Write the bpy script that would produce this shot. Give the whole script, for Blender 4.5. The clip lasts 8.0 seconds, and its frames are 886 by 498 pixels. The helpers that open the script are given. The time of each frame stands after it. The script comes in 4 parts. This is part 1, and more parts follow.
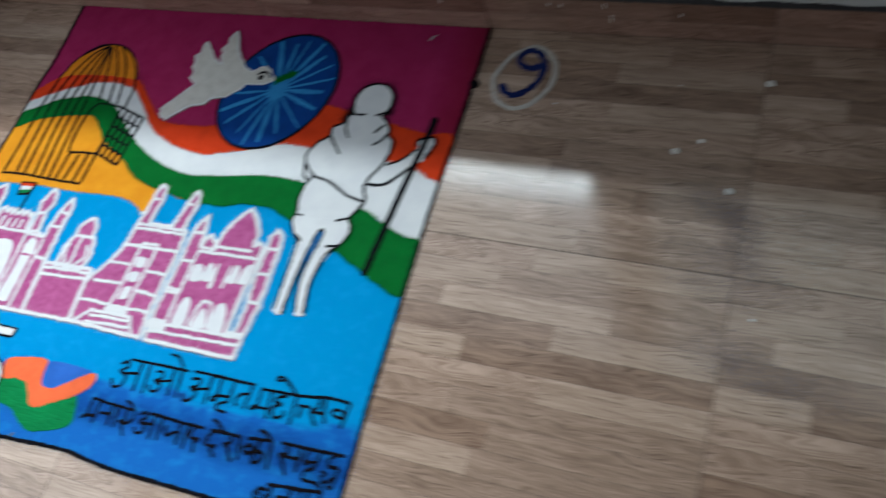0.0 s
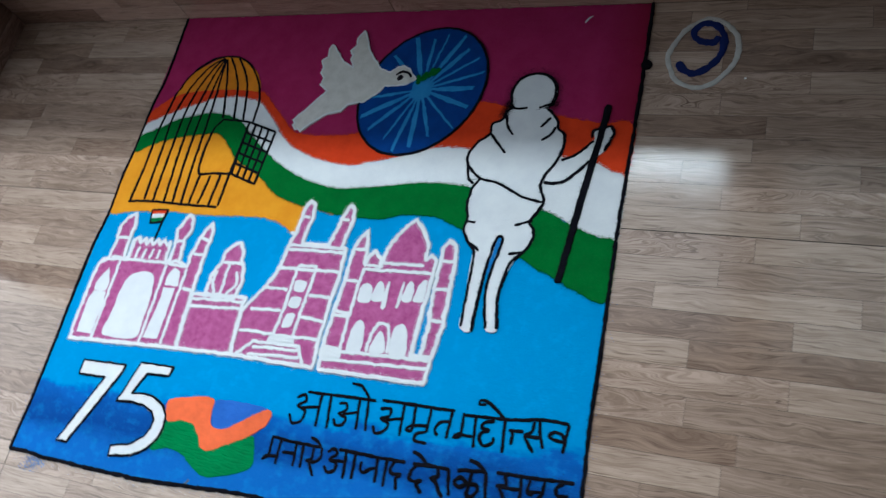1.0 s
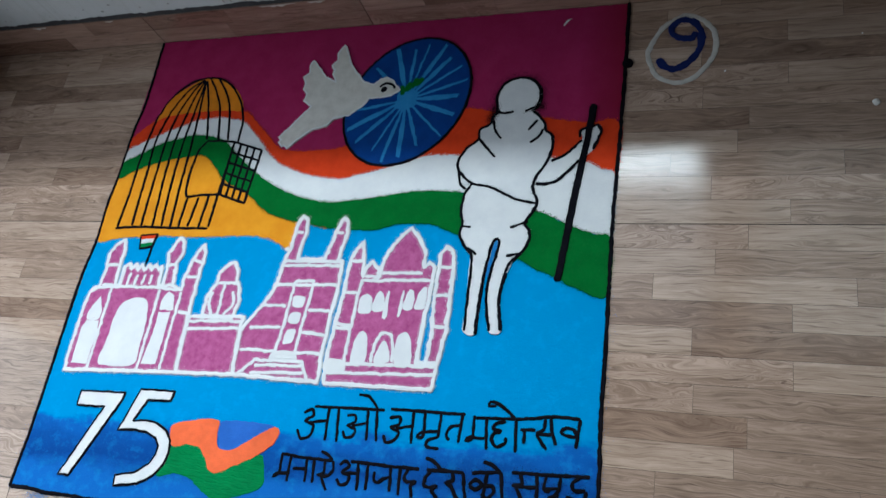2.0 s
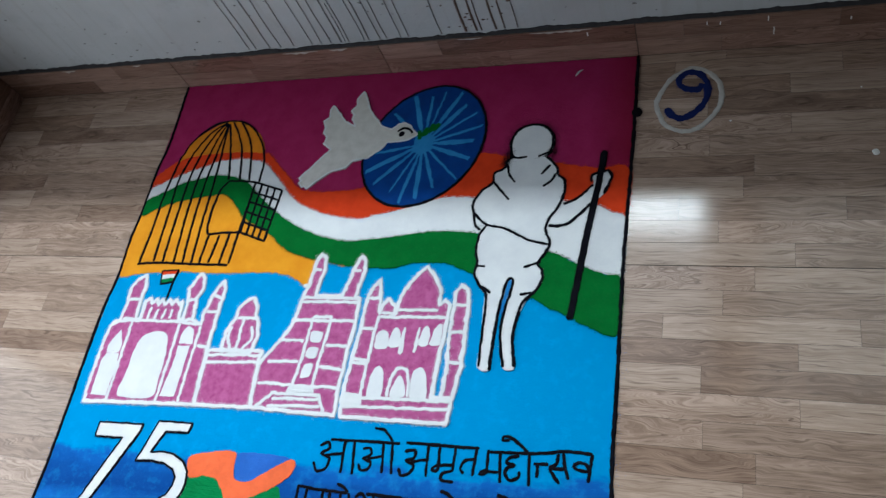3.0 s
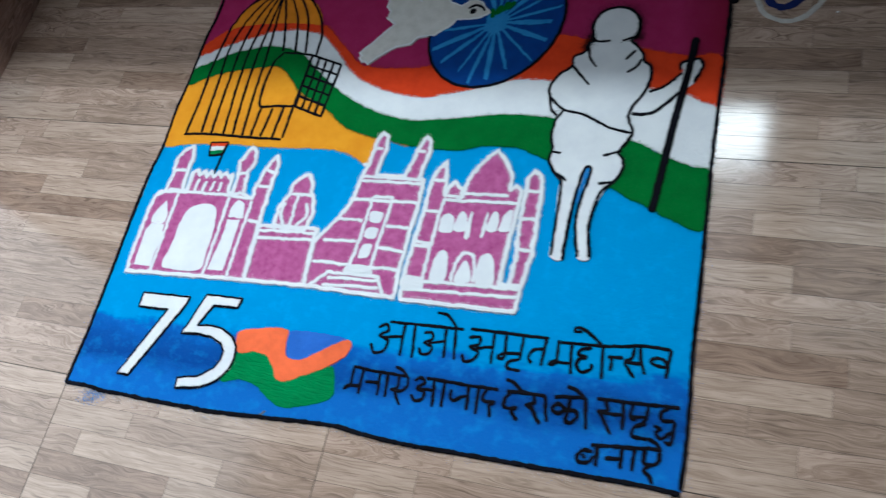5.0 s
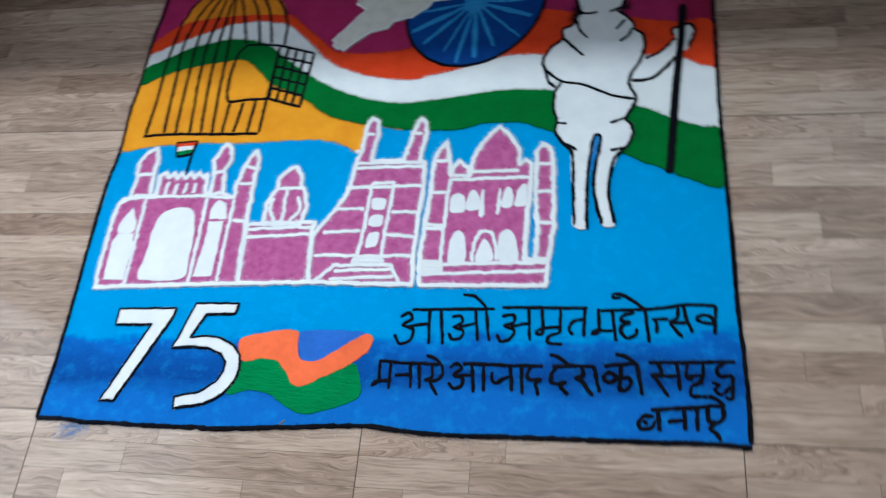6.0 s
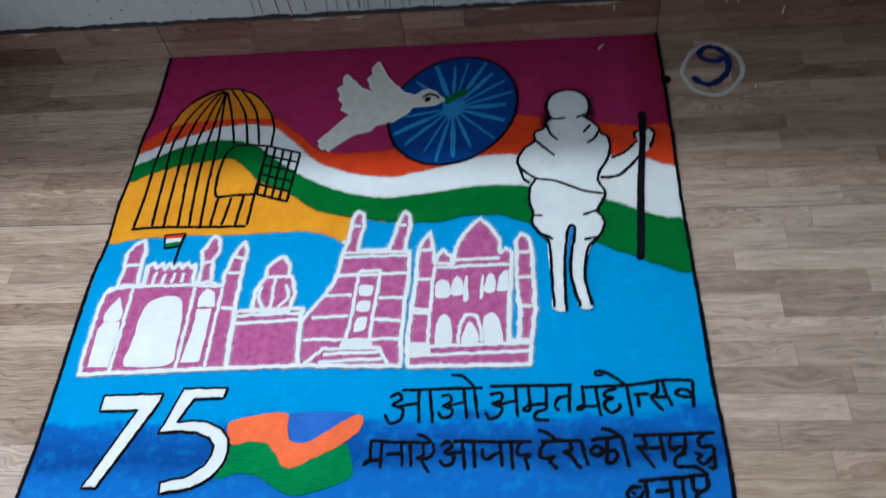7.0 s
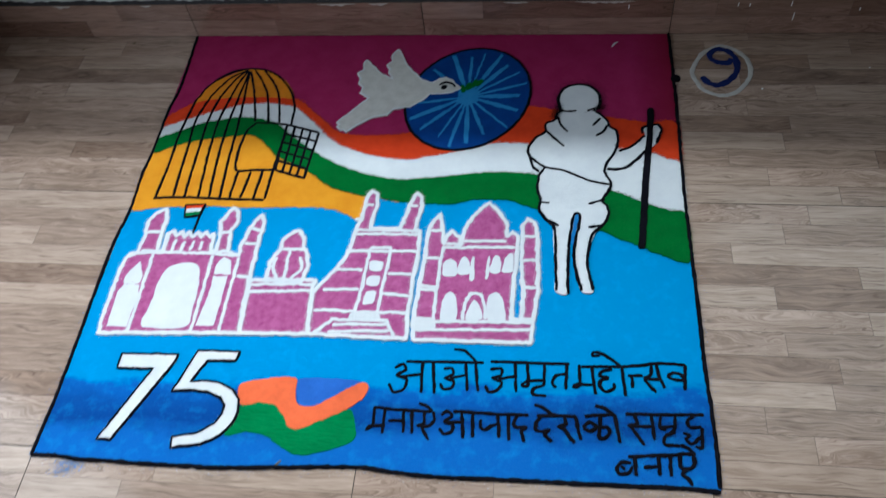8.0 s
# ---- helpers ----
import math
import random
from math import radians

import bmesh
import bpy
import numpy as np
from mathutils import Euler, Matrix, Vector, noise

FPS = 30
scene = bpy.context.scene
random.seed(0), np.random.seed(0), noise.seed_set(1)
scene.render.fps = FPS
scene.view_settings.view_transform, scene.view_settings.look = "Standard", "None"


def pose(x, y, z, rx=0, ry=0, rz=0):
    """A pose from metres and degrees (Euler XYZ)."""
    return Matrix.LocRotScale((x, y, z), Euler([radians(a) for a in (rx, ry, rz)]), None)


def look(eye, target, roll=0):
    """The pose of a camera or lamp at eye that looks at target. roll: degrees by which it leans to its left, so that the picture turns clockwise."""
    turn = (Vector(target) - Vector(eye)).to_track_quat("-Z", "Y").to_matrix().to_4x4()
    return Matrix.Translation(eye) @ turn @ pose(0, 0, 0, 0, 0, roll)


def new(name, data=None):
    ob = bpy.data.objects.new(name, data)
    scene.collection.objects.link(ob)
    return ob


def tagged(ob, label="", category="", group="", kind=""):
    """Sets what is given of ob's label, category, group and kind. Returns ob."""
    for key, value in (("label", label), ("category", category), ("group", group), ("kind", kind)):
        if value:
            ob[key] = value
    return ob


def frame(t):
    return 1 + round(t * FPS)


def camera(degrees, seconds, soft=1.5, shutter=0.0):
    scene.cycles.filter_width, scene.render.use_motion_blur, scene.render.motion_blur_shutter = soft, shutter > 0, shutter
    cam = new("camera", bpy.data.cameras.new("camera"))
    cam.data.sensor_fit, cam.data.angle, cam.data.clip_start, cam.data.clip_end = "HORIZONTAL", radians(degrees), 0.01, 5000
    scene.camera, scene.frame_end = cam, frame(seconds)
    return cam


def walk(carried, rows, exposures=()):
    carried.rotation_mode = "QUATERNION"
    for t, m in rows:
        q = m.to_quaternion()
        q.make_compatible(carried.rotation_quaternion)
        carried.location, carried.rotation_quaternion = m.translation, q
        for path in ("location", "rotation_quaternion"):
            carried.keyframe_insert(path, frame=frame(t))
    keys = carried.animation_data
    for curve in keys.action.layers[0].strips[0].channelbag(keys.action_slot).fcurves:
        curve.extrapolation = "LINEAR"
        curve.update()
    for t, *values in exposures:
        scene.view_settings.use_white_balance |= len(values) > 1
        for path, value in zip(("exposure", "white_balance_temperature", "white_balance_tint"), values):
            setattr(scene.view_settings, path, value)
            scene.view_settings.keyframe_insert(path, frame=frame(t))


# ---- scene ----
from mathutils import geometry

cam = camera(57.3, 8.0, soft=1.25, shutter=0.8)
PATH = [
    (0, (1.822, -1.162, 1.386), (1.118, -0.416, -0.33), -29.9),
    (0.5, (1.579, -1.156, 1.375), (0.853, -0.459, -0.353), -33.6),
    (1, (1.461, -1.175, 1.373), (0.719, -0.454, -0.339), -36.5),
    (1.5, (1.427, -1.181, 1.39), (0.728, -0.436, -0.33), -36.6),
    (1.7, (1.417, -1.189, 1.387), (0.741, -0.439, -0.339), -36.7),
    (2.8, (1.405, -1.251, 1.43), (0.74, -0.373, -0.239), -32.1),
    (3, (1.398, -1.253, 1.437), (0.729, -0.373, -0.229), -31.8),
    (3.5, (1.374, -1.263, 1.424), (0.694, -0.445, -0.269), -32.5),
    (4, (1.358, -1.266, 1.417), (0.675, -0.553, -0.322), -35.3),
    (4.2, (1.352, -1.295, 1.403), (0.678, -0.566, -0.333), -34.2),
    (4.5, (1.33, -1.29, 1.401), (0.664, -0.59, -0.35), -34.2),
    (4.7, (1.306, -1.307, 1.378), (0.637, -0.599, -0.369), -33.4),
    (5.8, (1.028, -1.388, 1.314), (0.544, -0.565, -0.443), -24.5),
    (6, (0.981, -1.431, 1.291), (0.606, -0.568, -0.474), -20.6),
    (6.5, (0.919, -1.51, 1.304), (0.649, -0.521, -0.413), -15.3),
    (7, (0.909, -1.539, 1.319), (0.679, -0.395, -0.306), -10.5),
    (7.5, (0.903, -1.573, 1.335), (0.685, -0.402, -0.272), -8.2),
    (8, (0.913, -1.605, 1.35), (0.666, -0.466, -0.275), -8.4),
]
EXPOSURES = [(0.0, 0.12, 6400, 8), (0.5, -0.04, 6030, 7), (1.5, -0.06, 6100, 7), (3.0, 0.04, 6220, 8), (4.0, -0.02, 6110, 7), (4.5, -0.02, 6080, 7), (6.0, 0.0, 6060, 7), (7.0, -0.02, 6070, 7), (8.0, 0.05, 6030, 7)]
walk(cam, [(t, look(eye, target, roll)) for t, eye, target, roll in PATH], EXPOSURES)


# ---- world, sun, large lights, exposure ----
world = bpy.data.worlds.new("sky")
scene.world = world
world.use_nodes = True
sky = world.node_tree.nodes.new("ShaderNodeTexSky")
sky.sky_type, sky.sun_disc, sky.sun_elevation, sky.sun_rotation = "NISHITA", False, radians(50), radians(40)
world.node_tree.links.new(sky.outputs[0], world.node_tree.nodes["Background"].inputs[0])
world.node_tree.nodes["Background"].inputs[1].default_value = 0.08

# open low-silled window, added frosted window and back opening for fill: x0, x1, z0, z1
WINDOW, SIDE_FILL, BACK_FILL = (-0.56, 1.36, 0.63, 2.90), (1.44, 3.30, 0.63, 2.90), (0.2, 7.0, 0.8, 3.0)
# open doorway in the side wall: y0, y1, z0, z1
DOOR = (-1.75, -0.61, 0.0, 2.1)


def window_light(name, width, height, watts, colour, place, towards):
    """A rectangular area light aimed in through an opening."""
    data = bpy.data.lights.new(name, "AREA")
    data.shape, data.size, data.size_y, data.energy, data.color = "RECTANGLE", width, height, watts, colour
    new(name, data).matrix_world = look(place, towards)


# the open strip of sky high over the window, between eaves and the roofs opposite
window_light("sky_strip", 14.0, 0.60, 690.0, (0.86, 0.96, 1.0), (-0.2, 3.0, 5.42), (-0.2, 0.0, 0.63))
# steep fill from above the strip, added to lift the shaded floor
window_light("sky_fill", 12.0, 2.0, 75.0, (0.86, 0.96, 1.0), (0.6, 1.7, 6.3), (0.6, 0.0, 0.63))
# added fill, aimed in lower through the window, to brighten the picture's foot
window_light("low_fill_light", 12.0, 3.6, 1200.0, (0.90, 0.97, 1.0), (0.4, 4.2, 3.2), (0.4, 0.0, 0.9))
# warm fill added far behind, for the wall and the shaded floor
window_light("back_fill_light", 6.6, 2.0, 38.0, (1.0, 0.95, 0.86), (3.6, -8.60, 1.9), (3.6, 0.0, 1.9))
window_light("door_light", 1.06, 2.0, 17.0, (0.86, 0.95, 1.0), (-0.72, -1.18, 1.05), (0.5, -1.18, 1.05))


# ---- materials ----
def material(name):
    m = bpy.data.materials.new(name)
    m.use_nodes = True
    return m, m.node_tree.nodes, m.node_tree.links, m.node_tree.nodes["Principled BSDF"]


def mixed(nodes, links, factor, a, b):
    mix = nodes.new("ShaderNodeMix")
    mix.data_type = "RGBA"
    for socket, value in ((mix.inputs[0], factor), (mix.inputs[6], a), (mix.inputs[7], b)):
        if isinstance(value, bpy.types.NodeSocket):
            links.new(value, socket)
        elif isinstance(value, tuple):
            socket.default_value = (*value, 1)
        else:
            socket.default_value = value
    return mix.outputs[2]


def noise_node(nodes, links, vector, scale, detail=4.0, rough=0.55, distortion=0.0):
    n = nodes.new("ShaderNodeTexNoise")
    n.inputs["Scale"].default_value, n.inputs["Detail"].default_value = scale, detail
    n.inputs["Roughness"].default_value, n.inputs["Distortion"].default_value = rough, distortion
    if vector is not None:
        links.new(vector, n.inputs["Vector"])
    return n.outputs[0]


def ranged(nodes, links, value, a, b, c=0.0, d=1.0):
    r = nodes.new("ShaderNodeMapRange")
    links.new(value, r.inputs[0])
    for i, v in enumerate((a, b, c, d)):
        r.inputs[1 + i].default_value = v
    return r.outputs[0]


def stretched(nodes, links, vector, scale, place=None):
    m = nodes.new("ShaderNodeMapping")
    links.new(vector, m.inputs[0])
    m.inputs["Scale"].default_value = scale
    if place is not None:
        links.new(place, m.inputs["Location"])
    return m.outputs[0]


def math_node(nodes, links, kind, a, b):
    n = nodes.new("ShaderNodeMath")
    n.operation = kind
    for socket, value in zip(n.inputs, (a, b)):
        if isinstance(value, bpy.types.NodeSocket):
            links.new(value, socket)
        else:
            socket.default_value = value
    return n.outputs[0]


def bumped(nodes, links, bsdf, height, strength, distance):
    b = nodes.new("ShaderNodeBump")
    b.inputs["Strength"].default_value, b.inputs["Distance"].default_value = strength, distance
    links.new(height, b.inputs["Height"])
    links.new(b.outputs[0], bsdf.inputs["Normal"])


def powder(name, colour, other=None, dust=0.10, blotches=17.0):
    """Loose coloured powder: dead matt, grainy, a little blotchy."""
    m, nodes, links, bsdf = material(name)
    where = nodes.new("ShaderNodeTexCoord").outputs["Object"]
    blotch = noise_node(nodes, links, where, blotches, 5.0, 0.65)
    grain = noise_node(nodes, links, where, 620.0, 3.0, 0.7)
    second = other or tuple(min(1.0, c * 0.78) for c in colour)
    base = mixed(nodes, links, ranged(nodes, links, blotch, 0.38, 0.70), colour, second)
    speck = math_node(nodes, links, "MULTIPLY", ranged(nodes, links, grain, 0.56, 0.80), dust)
    base = mixed(nodes, links, speck, base, tuple(min(1.0, 0.25 + c) for c in colour))
    links.new(base, bsdf.inputs["Base Color"])
    bsdf.inputs["Roughness"].default_value = 0.95
    bsdf.inputs["Specular IOR Level"].default_value = 0.03
    fine = math_node(nodes, links, "ADD", grain, math_node(nodes, links, "MULTIPLY", noise_node(nodes, links, where, 130.0, 4.0), 0.8))
    bumped(nodes, links, bsdf, fine, 0.55, 0.0016)
    return m


def sky_powder():
    """Cyan powder that is over-sprinkled with deeper blue towards the foot of the picture."""
    m, nodes, links, bsdf = material("cyan_powder")
    where = nodes.new("ShaderNodeTexCoord").outputs["Object"]
    split = nodes.new("ShaderNodeSeparateXYZ")
    links.new(where, split.inputs[0])
    wide = noise_node(nodes, links, stretched(nodes, links, where, (1.0, 2.4, 1.0)), 6.0, 5.0, 0.6)
    close = noise_node(nodes, links, where, 30.0, 4.0, 0.65)
    shift = math_node(nodes, links, "ADD", math_node(nodes, links, "MULTIPLY", wide, 0.11), math_node(nodes, links, "MULTIPLY", close, 0.035))
    level = math_node(nodes, links, "ADD", split.outputs[1], shift)
    level = math_node(nodes, links, "SUBTRACT", level, math_node(nodes, links, "MULTIPLY", split.outputs[0], 0.030))
    ramp = nodes.new("ShaderNodeValToRGB")
    links.new(ranged(nodes, links, level, -1.055, -0.755), ramp.inputs[0])
    stops = ((0.0, (0.010, 0.120, 0.430)), (0.10, (0.010, 0.115, 0.415)), (0.20, (0.005, 0.052, 0.235)), (0.32, (0.006, 0.068, 0.280)), (0.42, (0.008, 0.105, 0.390)), (0.48, (0.002, 0.230, 0.520)), (1.0, (0.002, 0.240, 0.530)))
    while len(ramp.color_ramp.elements) < len(stops):
        ramp.color_ramp.elements.new(0.5)
    for e, (p, c) in zip(ramp.color_ramp.elements, stops):
        e.position, e.color = p, (*c, 1)
    grain = noise_node(nodes, links, where, 620.0, 3.0, 0.7)
    pale = math_node(nodes, links, "MULTIPLY", ranged(nodes, links, grain, 0.56, 0.80), 0.10)
    patch = math_node(nodes, links, "MULTIPLY", ranged(nodes, links, close, 0.50, 0.72), 0.26)
    base = mixed(nodes, links, pale, ramp.outputs[0], (0.2, 0.5, 0.8))
    base = mixed(nodes, links, patch, base, (0.02, 0.36, 0.78))
    links.new(base, bsdf.inputs["Base Color"])
    bsdf.inputs["Roughness"].default_value, bsdf.inputs["Specular IOR Level"].default_value = 0.95, 0.03
    fine = math_node(nodes, links, "ADD", grain, math_node(nodes, links, "MULTIPLY", noise_node(nodes, links, where, 130.0, 4.0), 0.8))
    bumped(nodes, links, bsdf, fine, 0.55, 0.0016)
    return m


def magenta_powder():
    """Magenta powder, mixed with crimson along one side."""
    m = powder("magenta_powder", (0.335, 0.021, 0.098), (0.285, 0.015, 0.078))
    nodes, links, bsdf = m.node_tree.nodes, m.node_tree.links, m.node_tree.nodes["Principled BSDF"]
    where = nodes.new("ShaderNodeTexCoord").outputs["Object"]
    split = nodes.new("ShaderNodeSeparateXYZ")
    links.new(where, split.inputs[0])
    edge = math_node(nodes, links, "ADD", split.outputs[0], math_node(nodes, links, "MULTIPLY", noise_node(nodes, links, where, 9.0), 0.06))
    base = bsdf.inputs["Base Color"].links[0].from_socket
    links.new(mixed(nodes, links, ranged(nodes, links, edge, 1.14, 1.24), base, (0.220, 0.010, 0.035)), bsdf.inputs["Base Color"])
    return m


MAGENTA, CYAN = magenta_powder(), sky_powder()
SAFFRON = powder("saffron_powder", (0.66, 0.050, 0.012), (0.56, 0.040, 0.010), 0.1, 30.0)
WHITE = powder("white_powder", (0.68, 0.69, 0.70), (0.61, 0.62, 0.645), 0.0)
GREEN = powder("green_powder", (0.004, 0.130, 0.022))
YELLOW = powder("yellow_powder", (0.74, 0.300, 0.018), (0.66, 0.235, 0.012))
AMBER = powder("amber_powder", (0.66, 0.215, 0.014))
BLACK = powder("black_powder", (0.004, 0.004, 0.006), (0.008, 0.008, 0.012), 0.0)
NAVY = powder("navy_powder", (0.005, 0.050, 0.235), (0.005, 0.036, 0.180))
AZURE = powder("azure_powder", (0.020, 0.200, 0.520), (0.012, 0.150, 0.430))
SPOKE_BLUE = powder("spoke_blue_powder", (0.035, 0.245, 0.540), (0.020, 0.180, 0.440))
MAUVE = powder("mauve_powder", (0.430, 0.105, 0.255), (0.300, 0.048, 0.165), 0.40, 70.0)
CORAL = powder("coral_powder", (0.86, 0.150, 0.055))
LEAF_GREEN = powder("leaf_green_powder", (0.006, 0.190, 0.055))
stroked = LEAF_GREEN.node_tree
rubbed = noise_node(stroked.nodes, stroked.links, stretched(stroked.nodes, stroked.links, stroked.nodes["Texture Coordinate"].outputs["Object"], (40.0, 150.0, 1.0)), 1.0, 3.0, 0.5, 0.8)
bumped(stroked.nodes, stroked.links, stroked.nodes["Principled BSDF"], rubbed, 0.7, 0.004)
# white with the number ring's shade put into it; also used for pale flecks
DULL_WHITE = powder("dull_white_powder", (0.54, 0.52, 0.49), (0.44, 0.41, 0.38), 0.0, 60.0)
DARK_BLUE = powder("dark_blue_powder", (0.012, 0.022, 0.110))


def wood_tile(name, light, dark, figured):
    """Glazed tile with a printed wood grain along x; figured: how far the grain swirls."""
    m, nodes, links, bsdf = material(name)
    where = nodes.new("ShaderNodeTexCoord").outputs["Object"]
    island = nodes.new("ShaderNodeNewGeometry").outputs["Random Per Island"]
    shift = nodes.new("ShaderNodeCombineXYZ")
    links.new(math_node(nodes, links, "MULTIPLY", island, 37.0), shift.inputs[0])
    links.new(math_node(nodes, links, "MULTIPLY", island, 91.0), shift.inputs[1])
    # the grain lines wander, and bend into loops where the print is figured
    wander = noise_node(nodes, links, stretched(nodes, links, where, (7.0, 26.0, 1.0), shift.outputs[0]), 1.0, 2.0, 0.5, 0.6)
    split = nodes.new("ShaderNodeSeparateXYZ")
    links.new(where, split.inputs[0])
    bent = nodes.new("ShaderNodeCombineXYZ")
    links.new(split.outputs[0], bent.inputs[0])
    links.new(math_node(nodes, links, "ADD", split.outputs[1], math_node(nodes, links, "MULTIPLY", wander, 0.10 * figured)), bent.inputs[1])
    bent = bent.outputs[0]
    streak = noise_node(nodes, links, stretched(nodes, links, bent, (5.0, 120.0, 1.0), shift.outputs[0]), 1.0, 4.0, 0.62, 0.3)
    fibre = noise_node(nodes, links, stretched(nodes, links, bent, (16.0, 420.0, 9.0), shift.outputs[0]), 1.0, 4.0, 0.7, 0.4)
    cloud = noise_node(nodes, links, stretched(nodes, links, where, (6.0, 22.0, 1.0), shift.outputs[0]), 1.0, 3.0, 0.6, 0.5)
    pore = noise_node(nodes, links, stretched(nodes, links, bent, (13.0, 260.0, 9.0), shift.outputs[0]), 1.0, 2.0, 0.5, 0.3)
    grain = math_node(nodes, links, "ADD", math_node(nodes, links, "MULTIPLY", streak, 0.95), math_node(nodes, links, "MULTIPLY", fibre, 0.95))
    grain = math_node(nodes, links, "ADD", grain, math_node(nodes, links, "MULTIPLY", cloud, 0.60))
    base = mixed(nodes, links, ranged(nodes, links, grain, 1.05, 1.45), dark, light)
    base = mixed(nodes, links, ranged(nodes, links, island, 0.0, 1.0, 0.0, 0.16), base, tuple(0.55 * c for c in dark))
    lines = math_node(nodes, links, "MULTIPLY", ranged(nodes, links, pore, 0.56, 0.70), 0.70)
    base = mixed(nodes, links, lines, base, tuple(0.55 * c for c in dark))
    links.new(base, bsdf.inputs["Base Color"])
    world_at = nodes.new("ShaderNodeNewGeometry").outputs["Position"]
    scuff = noise_node(nodes, links, world_at, 5.0, 2.0, 0.5)
    links.new(ranged(nodes, links, scuff, 0.3, 0.75, 0.10, 0.155), bsdf.inputs["Roughness"])
    bsdf.inputs["Specular IOR Level"].default_value = 0.5
    bumped(nodes, links, bsdf, fibre, 0.06, 0.0006)
    return m


TONES = {
    "light": wood_tile("pale_oak_print", (0.496, 0.360, 0.279), (0.316, 0.218, 0.162), 0.28),
    "curly": wood_tile("figured_oak_print", (0.488, 0.345, 0.268), (0.257, 0.169, 0.123), 1.1),
    "mid": wood_tile("oak_print", (0.427, 0.297, 0.228), (0.237, 0.158, 0.114), 0.42),
    "brown": wood_tile("brown_oak_print", (0.342, 0.226, 0.165), (0.180, 0.113, 0.080), 0.6),
}
# skirting copies of the prints: redder, and darkened to carry the skirting's shade
SHADED_TONES = {
    "light": wood_tile("shaded_pale_oak_print", (0.309, 0.195, 0.155), (0.222, 0.133, 0.101), 0.28),
    "curly": wood_tile("shaded_figured_oak_print", (0.304, 0.187, 0.149), (0.180, 0.103, 0.077), 1.1),
    "mid": wood_tile("shaded_oak_print", (0.266, 0.161, 0.127), (0.166, 0.096, 0.071), 0.42),
    "brown": wood_tile("shaded_brown_oak_print", (0.213, 0.122, 0.092), (0.126, 0.069, 0.050), 0.6),
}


def plaster():
    m, nodes, links, bsdf = material("dirty_wall_paint")
    where = nodes.new("ShaderNodeTexCoord").outputs["Object"]
    cloud = noise_node(nodes, links, where, 3.0, 6.0, 0.6)
    base = mixed(nodes, links, ranged(nodes, links, cloud, 0.35, 0.7), (0.45, 0.465, 0.48), (0.36, 0.37, 0.38))
    smudge = noise_node(nodes, links, where, 9.0, 6.0, 0.75)
    base = mixed(nodes, links, ranged(nodes, links, smudge, 0.55, 0.75, 0.0, 0.45), base, (0.27, 0.265, 0.26))
    streak = noise_node(nodes, links, stretched(nodes, links, where, (60.0, 60.0, 2.0)), 1.0, 4.0, 0.6)
    base = mixed(nodes, links, ranged(nodes, links, streak, 0.54, 0.76, 0.0, 0.55), base, (0.33, 0.32, 0.31))
    speck = noise_node(nodes, links, where, 55.0, 3.0, 0.6)
    base = mixed(nodes, links, ranged(nodes, links, speck, 0.68, 0.76, 0.0, 0.6), base, (0.16, 0.155, 0.15))
    links.new(base, bsdf.inputs["Base Color"])
    bsdf.inputs["Roughness"].default_value = 0.75
    bumped(nodes, links, bsdf, math_node(nodes, links, "ADD", cloud, noise_node(nodes, links, where, 90.0, 4.0)), 0.25, 0.003)
    return m


def plain(name, colour, rough=0.8, vary=0.25, scale=14.0):
    m, nodes, links, bsdf = material(name)
    where = nodes.new("ShaderNodeTexCoord").outputs["Object"]
    n = noise_node(nodes, links, where, scale, 5.0, 0.65)
    links.new(mixed(nodes, links, ranged(nodes, links, n, 0.3, 0.75), colour, tuple(c * (1 - vary) for c in colour)), bsdf.inputs["Base Color"])
    bsdf.inputs["Roughness"].default_value = rough
    bumped(nodes, links, bsdf, noise_node(nodes, links, where, scale * 12, 4.0), 0.2, 0.002)
    return m


PLASTER = plaster()
# paint of the unseen surfaces, set dark and warm to limit bounced light
LOW_BOUNCE_PAINT = plain("low_bounce_paint", (0.145, 0.125, 0.108), 0.8, 0.12, 4.0)
GROUT = plain("dark_grout", (0.030, 0.027, 0.030), 0.9, 0.5, 60.0)
JOINT = plain("tile_joint", (0.09, 0.066, 0.052), 0.9, 0.4, 60.0)
RUN_DARK = plain("dark_paint_run", (0.23, 0.22, 0.215), 0.7, 0.4, 40.0)
RUN_BROWN = plain("brown_paint_run", (0.13, 0.085, 0.065), 0.7, 0.5, 40.0)
FRAME = plain("window_frame_paint", (0.55, 0.55, 0.55), 0.5, 0.15, 6.0)
FROST, frost_nodes, frost_links, frost_bsdf = material("frosted_glass")
through_glass = frost_nodes.new("ShaderNodeBsdfTranslucent")
through_glass.inputs[0].default_value = (0.50, 0.52, 0.52, 1)
frost_links.new(through_glass.outputs[0], frost_nodes["Material Output"].inputs[0])
CHALK = plain("chalk_crumb", (0.80, 0.79, 0.77), 0.9, 0.1, 200.0)
SLOP = plain("plaster_slop", (0.46, 0.40, 0.36), 0.85, 0.4, 60.0)
STALK = plain("dry_stalk", (0.17, 0.12, 0.055), 0.8, 0.4, 200.0)


# ---- building helpers ----
def part(name, bm, mat, parent=None, label=""):
    mesh = bpy.data.meshes.new(name)
    bm.to_mesh(mesh)
    bm.free()
    for m in mat if isinstance(mat, (list, tuple)) else (mat,):
        mesh.materials.append(m)
    ob = new(name, mesh)
    ob.parent = parent
    return tagged(ob, label)


